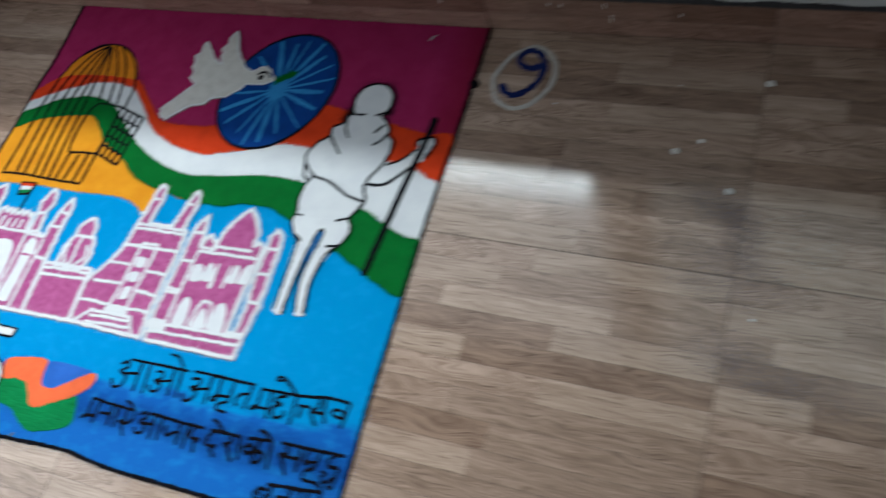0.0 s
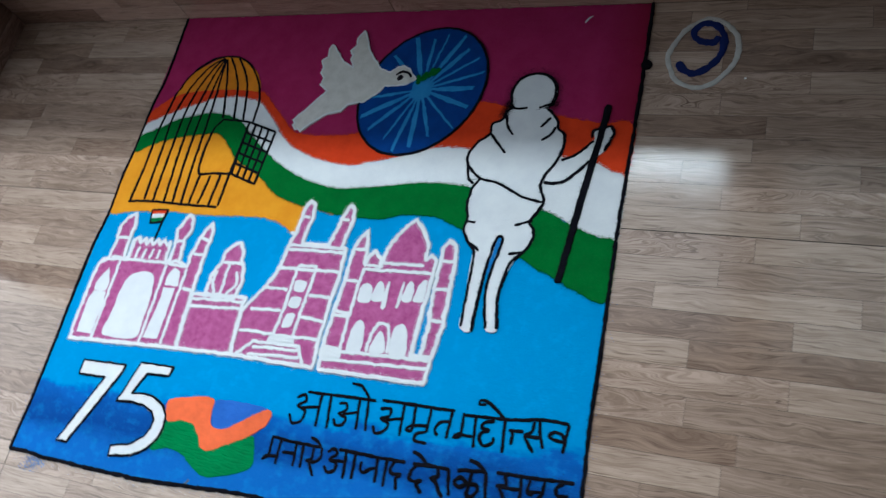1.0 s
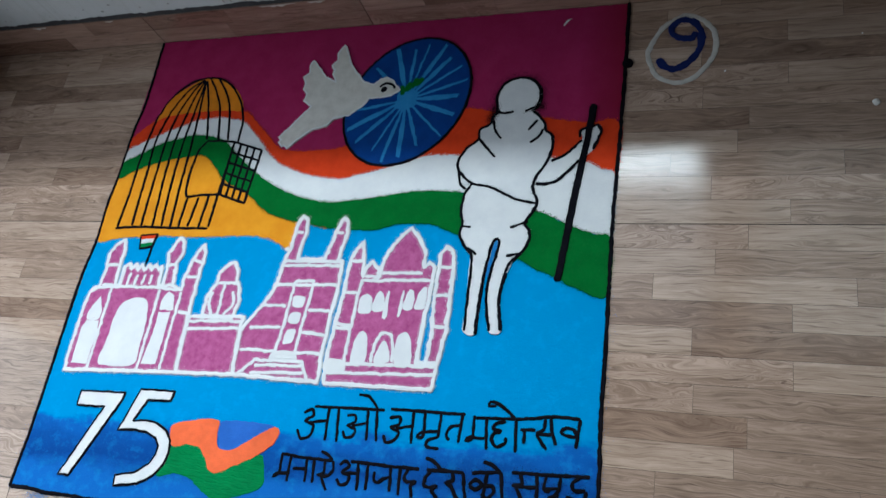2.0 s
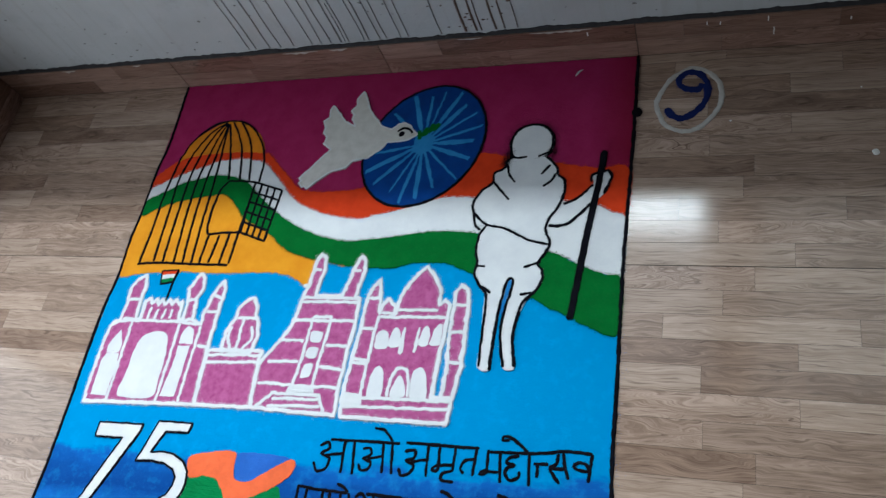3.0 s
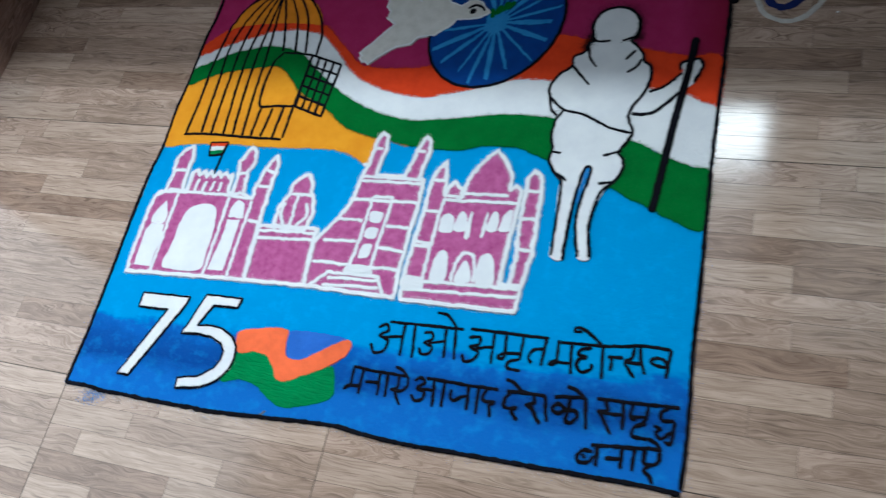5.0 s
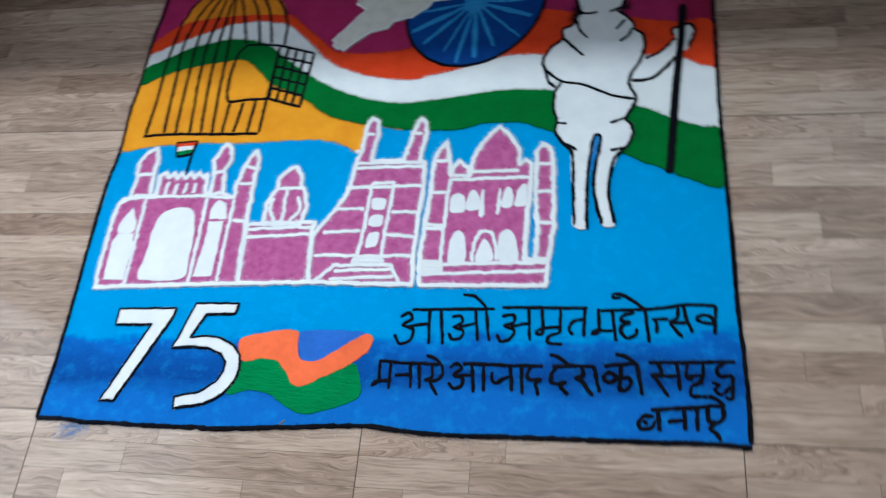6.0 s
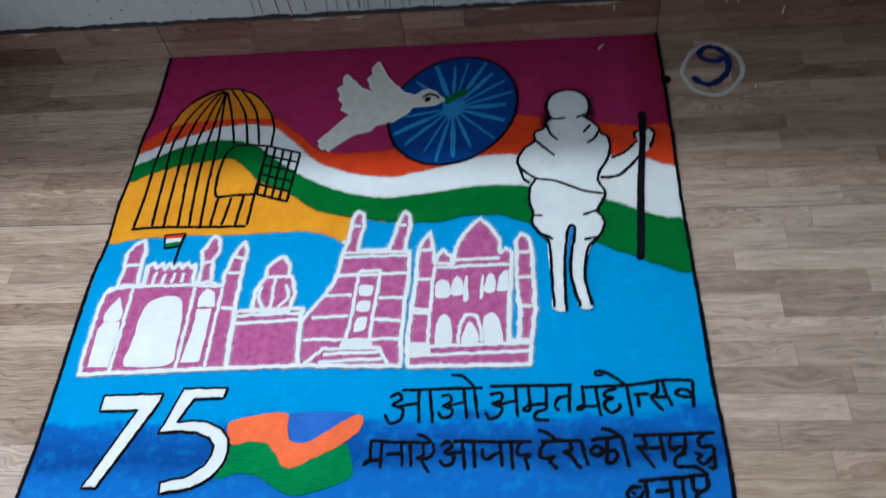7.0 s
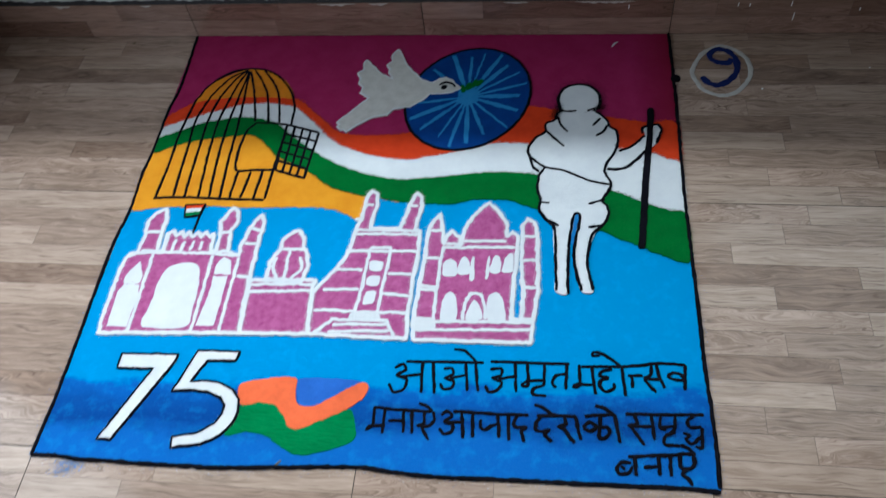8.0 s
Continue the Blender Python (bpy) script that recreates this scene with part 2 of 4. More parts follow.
def add_box(bm, x0, y0, z0, x1, y1, z1, slot=0):
    v = [bm.verts.new((x, y, z)) for z in (z0, z1) for y in (y0, y1) for x in (x0, x1)]
    for a, b, c, d in ((0, 2, 3, 1), (4, 5, 7, 6), (0, 1, 5, 4), (2, 6, 7, 3), (0, 4, 6, 2), (1, 3, 7, 5)):
        bm.faces.new((v[a], v[b], v[c], v[d])).material_index = slot


def glide(points, closed=False, step=0.006, sharp=False):
    """A smooth line through control points, in equal short steps."""
    p = [Vector((x * 0.01, y * 0.01)) for x, y in points]
    n, out = len(p), []
    for i in range(n if closed else n - 1):
        a, b = p[i], p[(i + 1) % n]
        before = p[(i - 1) % n] if closed or i else a * 2 - b
        after = p[(i + 2) % n] if closed or i + 2 < n else b * 2 - a
        count = max(1, round((b - a).length / step))
        for k in range(count):
            t = k / count
            if sharp:
                out.append(a.lerp(b, t))
            else:
                m0, m1 = (b - before) * 0.42, (after - a) * 0.42
                t2, t3 = t * t, t * t * t
                out.append(a * (2 * t3 - 3 * t2 + 1) + m0 * (t3 - 2 * t2 + t) + b * (3 * t2 - 2 * t3) + m1 * (t3 - t2))
    if not closed:
        out.append(p[-1])
    return out


def ragged(p, amount, seed):
    """Powder never ends in a clean line: shift each point a little."""
    out = []
    for q in p:
        a = noise.noise_vector(Vector((q.x * 70, q.y * 70, seed)))
        b = noise.noise_vector(Vector((q.x * 260, q.y * 260, seed + 5)))
        out.append(Vector((q.x + amount * (a.x + 0.7 * b.x), q.y + amount * (a.y + 0.7 * b.y))))
    return out


SEED = [0.0]


GRAINS = random.Random(11)


def strew(bm, p, z, spread, per_metre, closed, size=0.0006):
    """Loose grains that have rolled a little way off the edge of a powder line."""
    n = len(p)
    for i in range(n if closed else n - 1):
        a, b = p[i], p[(i + 1) % n]
        d = b - a
        for _ in range(int(d.length * per_metre + GRAINS.random())):
            q = a + d * GRAINS.random()
            x, y, s = q.x + GRAINS.gauss(0, spread), q.y + GRAINS.gauss(0, spread), size * GRAINS.uniform(0.5, 1.3)
            turn = GRAINS.uniform(0, 2.1)
            bm.faces.new([bm.verts.new((x + s * math.cos(turn + k * 2.094), y + s * math.sin(turn + k * 2.094), z)) for k in range(3)])


def lay_field(bm, points, top, closed_smooth=True, step=0.005, rough=0.0016, low=0.0003, spread=0.0013, loose=1300, grain=0.0006):
    """A sheet of powder within an outline (centimetres), top metres high, with a sloping rim."""
    SEED[0] += 1.7
    p = ragged(glide(points, True, step, not closed_smooth), rough, SEED[0])
    if sum(a.x * b.y - b.x * a.y for a, b in zip(p, p[1:] + p[:1])) < 0:
        p.reverse()
    up = [bm.verts.new((q.x, q.y, top)) for q in p]
    down = []
    for i, q in enumerate(p):
        d = p[(i + 1) % len(p)] - p[i - 1]
        out = Vector((d.y, -d.x)).normalized() * 0.0007 if d.length > 1e-9 else Vector((0, 0))
        down.append(bm.verts.new((q.x + out.x, q.y + out.y, low)))
    from_poly = geometry.tessellate_polygon([[Vector((q.x, q.y, 0)) for q in p]])
    for tri in from_poly:
        try:
            f = bm.faces.new([up[i] for i in tri])
        except ValueError:
            continue
        f.normal_update()
        if f.normal.z < 0:
            f.normal_flip()
    for i in range(len(p)):
        j = (i + 1) % len(p)
        bm.faces.new((up[i], down[i], down[j], up[j]))
    strew(bm, p, top + 0.0001, spread, loose, True, grain)


def lay_line(bm, points, width, top, step=0.005, closed=False, sharp=False, low=0.0003, rough=0.0010, wobble=0.42, loose=900, spread=0.0008):
    """A trickled line of powder: a low ridge of uneven width."""
    SEED[0] += 1.7
    p = ragged(glide(points, closed, step, sharp), rough, SEED[0])
    rows, n = [], len(p)
    for i, q in enumerate(p):
        d = p[min(i + 1, n - 1)] - p[max(i - 1, 0)] if not closed else p[(i + 1) % n] - p[i - 1]
        side = Vector((-d.y, d.x)).normalized() if d.length > 1e-9 else Vector((1, 0))
        half = width * 0.5 * (1 + wobble * noise.noise(Vector((q.x * 130, q.y * 130, SEED[0]))))
        if not closed and i in (0, n - 1):
            half *= 0.7
        rows.append([bm.verts.new((q.x + side.x * half * k, q.y + side.y * half * k, h)) for k, h in ((1.08, low), (0.8, top - 0.0003), (0.0, top), (-0.8, top - 0.0003), (-1.08, low))])
    for i in range(n if closed else n - 1):
        a, b = rows[i], rows[(i + 1) % n]
        for k in range(4):
            bm.faces.new((a[k], a[k + 1], b[k + 1], b[k]))
    if not closed:
        bm.faces.new(rows[0][::-1])
        bm.faces.new(rows[-1])
    for k in (0.95, -0.95):
        side = [Vector((r[2].co.x + (r[0].co.x - r[4].co.x) * 0.5 * k, r[2].co.y + (r[0].co.y - r[4].co.y) * 0.5 * k)) for r in rows]
        strew(bm, side, top - 0.0002, spread, loose, closed)


def field(name, points, mat, parent, top, label="", smooth=True, **more):
    bm = bmesh.new()
    lay_field(bm, points, top, smooth, **more)
    return part(name, bm, mat, parent, label)


def lines(name, strokes, width, mat, parent, top, label="", **more):
    bm = bmesh.new()
    for s in strokes:
        lay_line(bm, s, width, top, **more)
    return part(name, bm, mat, parent, label)


def empty(name, label, category, group="", kind=""):
    return tagged(new(name), label, category, group, kind)


# ---- setting ----
ROOM_X0, ROOM_X1, ROOM_Y0, ROOM_Z = -0.597, 7.8, -8.525, 3.50


def shell(name, boxes, mat, label, category):
    bm = bmesh.new()
    for b in boxes:
        add_box(bm, *b)
    return tagged(part(name, bm, mat), label, category, kind="structure")


def wall_with_holes(u0, u1, top, holes, box):
    """Blocks that fill a wall but for its holes (u0, u1, z0, z1); box turns a block's span into its corners."""
    us = sorted({u0, u1, *(u for h in holes for u in h[:2])})
    zs = sorted({0.0, top, *(z for h in holes for z in h[2:])})
    free = lambda u, z: any(h[0] < u < h[1] and h[2] < z < h[3] for h in holes)
    return [box(a, b, c, d) for a, b in zip(us, us[1:]) for c, d in zip(zs, zs[1:]) if not free((a + b) / 2, (c + d) / 2)]


def along_x(y0, y1):
    return lambda a, b, c, d: (a, y0, c, b, y1, d)


north = shell("wall_north", wall_with_holes(ROOM_X0 - 0.2, ROOM_X1 + 0.2, ROOM_Z, [WINDOW, SIDE_FILL], along_x(0.010, 0.21)), PLASTER, "grey-white painted wall with dark runs and specks", "wall")
shell("wall_west", wall_with_holes(ROOM_Y0, 0.010, ROOM_Z, [DOOR], lambda a, b, c, d: (ROOM_X0 - 0.2, a, c, ROOM_X0, b, d)), PLASTER, "grey-white painted side wall above the skirting", "wall")
# east and south walls and ceiling are unseen, dark and far off against bounce
shell("wall_east", [(ROOM_X1, ROOM_Y0, 0, ROOM_X1 + 0.2, 0.010, ROOM_Z)], LOW_BOUNCE_PAINT, "plain dark unseen wall closing the room, limits bounce", "wall")
shell("wall_south", wall_with_holes(ROOM_X0 - 0.2, ROOM_X1 + 0.2, ROOM_Z, [BACK_FILL], along_x(ROOM_Y0 - 0.2, ROOM_Y0)), LOW_BOUNCE_PAINT, "plain dark unseen wall closing the room, limits bounce", "wall")
shell("ceiling", [(ROOM_X0 - 0.2, ROOM_Y0 - 0.2, ROOM_Z, ROOM_X1 + 0.2, 0.21, ROOM_Z + 0.15)], LOW_BOUNCE_PAINT, "plain dark unseen ceiling, limits bounce", "ceiling")

# the second and third windows are unseen, added to let fill light in
for number, (hole, place) in enumerate(((WINDOW, pose(0, 0.13, 0)), (SIDE_FILL, pose(0, 0.13, 0)), (BACK_FILL, pose(0, ROOM_Y0 - 0.15, 0))), 1):
    x0, x1, z0, z1 = hole
    window = empty(f"window_{number}", "out-of-view window opening with pale painted frame", "window", kind="structure")
    window.matrix_world = place
    bm = bmesh.new()
    for x in (x0, x1 - 0.045):
        add_box(bm, x, 0, z0, x + 0.045, 0.05, z1)
    for z in (z0, z1 - 0.04):
        add_box(bm, x0 + 0.045, 0, z, x1 - 0.045, 0.05, z + 0.04)
    part("window_frame", bm, FRAME, window)
    # unseen milky pane, added to spread light on the right of the floor
    if hole is SIDE_FILL:
        bm = bmesh.new()
        add_box(bm, x0 + 0.045, 0.022, z0 + 0.04, x1 - 0.045, 0.028, z1 - 0.04)
        part("pane", bm, FROST, window, "milky frosted pane added to pass fill light")

# runs and scabs of dark paint on the wall
RUNS = [(0.270, 0.30, 0.004), (0.311, 0.34, 0.006), (0.340, 0.36, 0.005), (0.378, 0.34, 0.004), (0.480, 0.30, 0.005), (0.506, 0.36, 0.007), (0.527, 0.24, 0.004),
        (0.580, 0.33, 0.006), (0.626, 0.28, 0.004), (0.764, 0.22, 0.004), (0.824, 0.10, 0.010), (0.850, 0.20, 0.008), (0.861, 0.30, 0.005), (0.895, 0.24, 0.009), (0.915, 0.12, 0.006), (0.945, 0.18, 0.003)]
more_runs = random.Random(9)
for x, height, wide in RUNS + [(more_runs.uniform(0.16, 0.74), more_runs.uniform(0.12, 0.34), more_runs.uniform(0.0016, 0.0034)) for _ in range(8)]:
    bm = bmesh.new()
    rows = []
    for k in range(15):
        z = 0.112 + height * k / 14
        sway = 0.004 * noise.noise(Vector((x * 30, z * 9, 1.0)))
        half = wide * 0.36 * (0.75 + 0.6 * abs(noise.noise(Vector((x * 50, z * 40, 3.0)))))
        rows.append([bm.verts.new((x + sway + half * s, y, z)) for s, y in ((-1, 0.0095), (0, 0.0080), (1, 0.0095))])
    for a, b in zip(rows, rows[1:]):
        for k in range(2):
            bm.faces.new((a[k], a[k + 1], b[k + 1], b[k]))
    part("paint_run", bm, RUN_BROWN if 0.80 < x < 0.98 else RUN_DARK, north)
rnd = random.Random(4)
for i in range(70):
    x, z, r = rnd.uniform(-0.45, 1.5) if i < 44 else rnd.gauss(0.88, 0.06), 0.124 + 0.22 * rnd.random() ** 2, rnd.uniform(0.0015, 0.0045)
    bm = bmesh.new()
    ring = [(x + r * rnd.uniform(0.5, 1.9) * math.cos(a), z + r * rnd.uniform(0.4, 1.0) * math.sin(a)) for a in (k * math.tau / 8 for k in range(8))]
    mid = bm.verts.new((x, 0.0078, z))
    vs = [bm.verts.new((a, 0.0095, b)) for a, b in ring]
    for k in range(8):
        bm.faces.new((mid, vs[k], vs[(k + 1) % 8]))
    part("scab", bm, RUN_BROWN if 0.75 < x < 1.0 else RUN_DARK, north)

# ---- floor: glazed 0.6 m tiles that share one wood print of twelve strips ----
STRIP = 0.05
PRINT = [
    [(0.0, "curly"), (0.24, "light")],
    [(0.0, "light"), (0.185, "mid")],
    [(0.0, "mid"), (0.08, "light"), (0.41, "mid")],
    [(0.0, "brown"), (0.31, "light")],
    [(0.0, "light"), (0.15, "brown")],
    [(0.0, "curly"), (0.31, "light")],
    [(0.0, "curly"), (0.155, "mid")],
    [(0.0, "brown"), (0.24, "mid")],
    [(0.0, "light"), (0.22, "mid")],
    [(0.0, "mid"), (0.10, "mid"), (0.40, "brown")],
    [(0.0, "light"), (0.175, "curly")],
    [(0.0, "light"), (0.31, "mid")],
]
SLOTS = list(TONES)


def strip(bm, x0, y0, x1, y1, slot, z=0.0):
    """One printed strip: a flat top with a hair-fine chamfer."""
    e, d = 0.0003, 0.0004
    lo = [bm.verts.new((x, y, z - d)) for x, y in ((x0, y0), (x1, y0), (x1, y1), (x0, y1))]
    hi = [bm.verts.new((x, y, z)) for x, y in ((x0 + e, y0 + e), (x1 - e, y0 + e), (x1 - e, y1 - e), (x0 + e, y1 - e))]
    bm.faces.new(hi).material_index = slot
    for k in range(4):
        bm.faces.new((lo[k], lo[(k + 1) % 4], hi[(k + 1) % 4], hi[k])).material_index = 4


def tile_mesh(name, y_low, y_high):
    """The part of the print between two heights, measured down from the tile's upper edge."""
    bm, gap = bmesh.new(), 0.0006
    for r, cells in enumerate(PRINT):
        a, b = max(r * STRIP, y_low), min((r + 1) * STRIP, y_high)
        if b - a < 0.003:
            continue
        for i, (u, tone) in enumerate(cells):
            end = cells[i + 1][0] if i + 1 < len(cells) else 0.6
            strip(bm, max(u, gap), -(b - (gap if b >= y_high else 0)), min(end, 0.6 - gap), -(a + (gap if a <= y_low else 0)), SLOTS.index(tone))
    mesh = bpy.data.meshes.new(name)
    bm.normal_update()
    bm.to_mesh(mesh)
    bm.free()
    for m in (*TONES.values(), JOINT):
        mesh.materials.append(m)
    return mesh


bm = bmesh.new()
add_box(bm, ROOM_X0 - 0.2, ROOM_Y0 - 0.2, -0.15, ROOM_X1 + 0.2, 0.21, -0.0012)
floor = tagged(part("floor", bm, JOINT), "wood-look glazed tile floor in pale brown strips", "floor", kind="structure")
WHOLE, CUT = tile_mesh("tile", 0.0, 0.6), tile_mesh("tile", 0.075, 0.6)
for i in range(14):
    for j in range(15):
        t = new("tile", CUT if j == 0 else WHOLE)
        t.location = (-0.6 + 0.6 * i, 0.075 - 0.6 * j, 0)
        t.parent = floor

# ---- skirting: strips cut from the same tiles ----
north_skirting = tagged(part("baseboard_north", (lambda b: (add_box(b, ROOM_X0, 0.004, 0.0, 5.4, 0.0098, 0.098), b)[1])(bmesh.new()), JOINT), "skirting of wood-look tile strips under a grimy wall", "skirting", kind="structure")
west_skirting = tagged(part("baseboard_west", (lambda b: (add_box(b, ROOM_X0 + 0.0002, -0.602, 0.0, ROOM_X0 + 0.006, 0.004, 0.098), b)[1])(bmesh.new()), JOINT), "skirting of wood-look tile strips at the side wall", "skirting", kind="structure")
CUTS = ((2, 4), (7, 9), (4, 6), (9, 11), (0, 2), (5, 7))


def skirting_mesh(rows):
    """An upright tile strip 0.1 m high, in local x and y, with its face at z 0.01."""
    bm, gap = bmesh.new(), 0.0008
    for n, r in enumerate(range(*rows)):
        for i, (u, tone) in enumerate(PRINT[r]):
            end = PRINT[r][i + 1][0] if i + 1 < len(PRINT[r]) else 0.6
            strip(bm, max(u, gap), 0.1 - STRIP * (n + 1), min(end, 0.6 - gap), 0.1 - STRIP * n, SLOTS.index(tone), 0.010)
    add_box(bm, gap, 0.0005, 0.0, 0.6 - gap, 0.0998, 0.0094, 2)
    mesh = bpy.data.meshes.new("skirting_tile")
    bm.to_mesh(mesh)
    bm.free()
    for m in (*SHADED_TONES.values(), JOINT):
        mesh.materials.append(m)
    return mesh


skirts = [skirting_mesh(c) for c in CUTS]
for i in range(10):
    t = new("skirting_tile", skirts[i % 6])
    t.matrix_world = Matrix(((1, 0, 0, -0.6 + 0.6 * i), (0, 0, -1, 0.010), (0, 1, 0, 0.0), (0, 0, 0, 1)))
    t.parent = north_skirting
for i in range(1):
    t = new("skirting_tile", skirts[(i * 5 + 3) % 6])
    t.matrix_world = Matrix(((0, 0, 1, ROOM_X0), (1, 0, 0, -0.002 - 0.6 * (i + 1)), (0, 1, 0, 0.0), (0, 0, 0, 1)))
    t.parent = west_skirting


def grout_bead(parent, length, place):
    """Smeared dark mortar along the skirting's top, with an uneven upper edge."""
    bm, rows = bmesh.new(), []
    for k in range(int(length / 0.008)):
        u = k * 0.008
        rise = 0.006 + 0.006 * noise.noise(Vector((u * 14, 2.0, 0))) + 0.0045 * noise.noise(Vector((u * 70, 7.0, 0)))
        front = 0.0082 + 0.0016 * noise.noise(Vector((u * 30, 4.0, 0)))
        rows.append([bm.verts.new(place(u, d, z)) for d, z in ((front, 0.0985), (front * 0.8, 0.1018), (0.003, 0.101 + rise * 0.7), (0.0004, 0.101 + rise))])
    for a, b in zip(rows, rows[1:]):
        for k in range(3):
            bm.faces.new((a[k], a[k + 1], b[k + 1], b[k]))
    part("grout_bead", bm, GROUT, parent, "smeared dark grey mortar")


grout_bead(north_skirting, 5.9, lambda u, d, z: (ROOM_X0 + u, 0.0100 - d, z))
grout_bead(west_skirting, 0.6, lambda u, d, z: (ROOM_X0 + d, 0.0 - u, z))

for x, z, tall in ((1.347, 0.086, 0.010), (1.373, 0.084, 0.009), (1.466, 0.087, 0.014), (1.478, 0.050, 0.022), (1.097, 0.082, 0.012), (1.620, 0.070, 0.008)):
    bm = bmesh.new()
    add_box(bm, x - 0.0009, -0.0006, z - tall / 2, x + 0.0009, 0.0004, z + tall / 2)
    part("scratch", bm, CHALK, north_skirting)

for x, long in ((-0.36, 0.05), (-0.12, 0.03), (0.34, 0.10), (0.47, 0.05), (0.80, 0.06), (0.97, 0.14), (1.06, 0.03)):
    bm, n = bmesh.new(), int(long / 0.004)
    rows = []
    for k in range(n + 1):
        fade = math.sin(math.pi * k / n) ** 0.6
        low = 0.0985 - (0.003 + 0.010 * abs(noise.noise(Vector((x * 9 + k * 0.16, 3.0, 0))))) * fade
        rows.append([bm.verts.new((x + k * 0.004, y, z)) for y, z in ((-0.0004, low), (-0.0012, (low + 0.0985) / 2), (-0.0004, 0.0988))])
    for p, q in zip(rows, rows[1:]):
        for k in range(2):
            bm.faces.new((p[k], p[k + 1], q[k + 1], q[k]))
    part("plaster_smear", bm, SLOP, north_skirting, "pale plaster smeared over the tile edge")

# ---- the picture of coloured powder on the floor ----
# drawn lines and outlines, in centimetres from the corner at the wall
EDGE_LEFT = [(-0.1, -0.4), (0.7, -18.9), (-0.0, -27.3), (0.2, -39.5), (-0.2, -47.6), (0.3, -57.0), (-0.5, -66.7), (-0.3, -79.2), (-0.0, -89.0), (0.2, -102.4), (-0.1, -114.1)]
EDGE_RIGHT = [(119.9, -0.1), (120.1, -15.9), (120.1, -30.3), (120.0, -43.6), (120.0, -55.0), (120.2, -65.6), (120.5, -76.0), (120.6, -89.2), (121.0, -98.0), (121.2, -105.2), (121.1, -112.5)]
EDGE_FOOT = [(-0.1, -114.1), (5.3, -114.0), (9.8, -114.4), (14.6, -114.3), (19.4, -114.4), (25.2, -114.4), (30.3, -114.3), (35.5, -114.3), (59.0, -112.7), (65.1, -113.0), (70.1, -113.4), (76.5, -113.5), (83.7, -113.3), (90.9, -113.2), (98.0, -113.1), (105.0, -113.0), (111.9, -112.9), (117.4, -112.9), (121.2, -113.1)]
WAVE_TOP = [(1.0, -28.8), (7.4, -23.6), (12.8, -22.8), (21.6, -22.3), (29.3, -22.7), (33.0, -24.2), (37.1, -28.1), (40.5, -31.3), (43.4, -33.8), (47.8, -34.6), (53.9, -34.6), (59.4, -33.9), (69.5, -30.1), (78.5, -27.3), (86.8, -25.2), (93.0, -26.1), (105.1, -28.4), (113.1, -29.9), (119.8, -30.2)]
WAVE_WHITE = [(0.7, -33.1), (3.9, -31.1), (8.8, -28.8), (13.9, -26.8), (17.9, -25.3), (22.2, -24.8), (27.1, -24.9), (31.7, -26.3), (35.6, -29.6), (39.7, -34.0), (43.5, -37.3), (46.6, -39.0), (51.5, -40.7), (57.2, -41.9), (61.3, -42.0), (65.6, -40.9), (70.1, -39.8), (75.8, -38.2), (80.2, -36.7), (87.3, -36.8), (95.3, -37.2), (105.1, -37.7), (114.3, -39.3), (116.8, -40.7), (119.8, -42.3)]
WAVE_GREEN = [(0.6, -36.4), (4.9, -34.2), (9.6, -31.6), (14.7, -30.2), (18.9, -29.4), (23.3, -29.9), (27.9, -31.3), (33.1, -35.7), (39.3, -40.5), (42.1, -42.2), (48.0, -45.1), (53.4, -46.9), (58.6, -47.8), (63.6, -47.5), (71.0, -46.5), (78.3, -45.4), (84.5, -45.3), (89.3, -45.8), (97.8, -48.0), (105.4, -50.0), (110.6, -52.4), (113.5, -53.7), (117.0, -54.8), (119.8, -55.9)]
WAVE_FOOT = [(0.6, -40.9), (4.1, -39.0), (7.9, -37.4), (13.0, -36.2), (18.2, -35.4), (22.3, -34.8), (25.4, -36.4), (28.7, -39.7), (30.7, -41.7), (38.1, -45.4), (41.8, -48.3), (45.1, -50.4), (50.4, -52.0), (55.2, -52.8), (60.5, -53.9), (67.2, -54.3), (71.8, -54.1), (76.1, -52.9), (80.7, -52.7), (84.2, -53.0), (87.2, -54.3), (90.1, -55.4), (95.5, -57.2), (102.2, -60.0), (105.4, -61.8), (109.9, -63.7), (113.4, -65.4), (119.8, -67.3)]
HILL_FOOT = [(0.3, -56.8), (5.1, -57.1), (8.6, -56.7), (17.2, -56.1), (25.5, -56.3), (33.0, -56.1), (40.4, -55.8), (44.8, -56.2), (48.1, -56.9), (51.5, -58.8), (53.5, -57.6), (52.9, -52.2)]
CAGE_DOME = [(5.8, -25.2), (6.8, -21.3), (8.2, -18.5), (10.4, -16.7), (12.8, -14.9), (15.4, -13.4), (18.2, -12.8), (21.3, -13.4), (24.5, -14.8), (27.4, -17.2), (29.5, -20.2), (30.5, -22.9), (29.3, -22.9), (21.6, -22.5), (12.9, -23.0), (7.5, -24.0)]
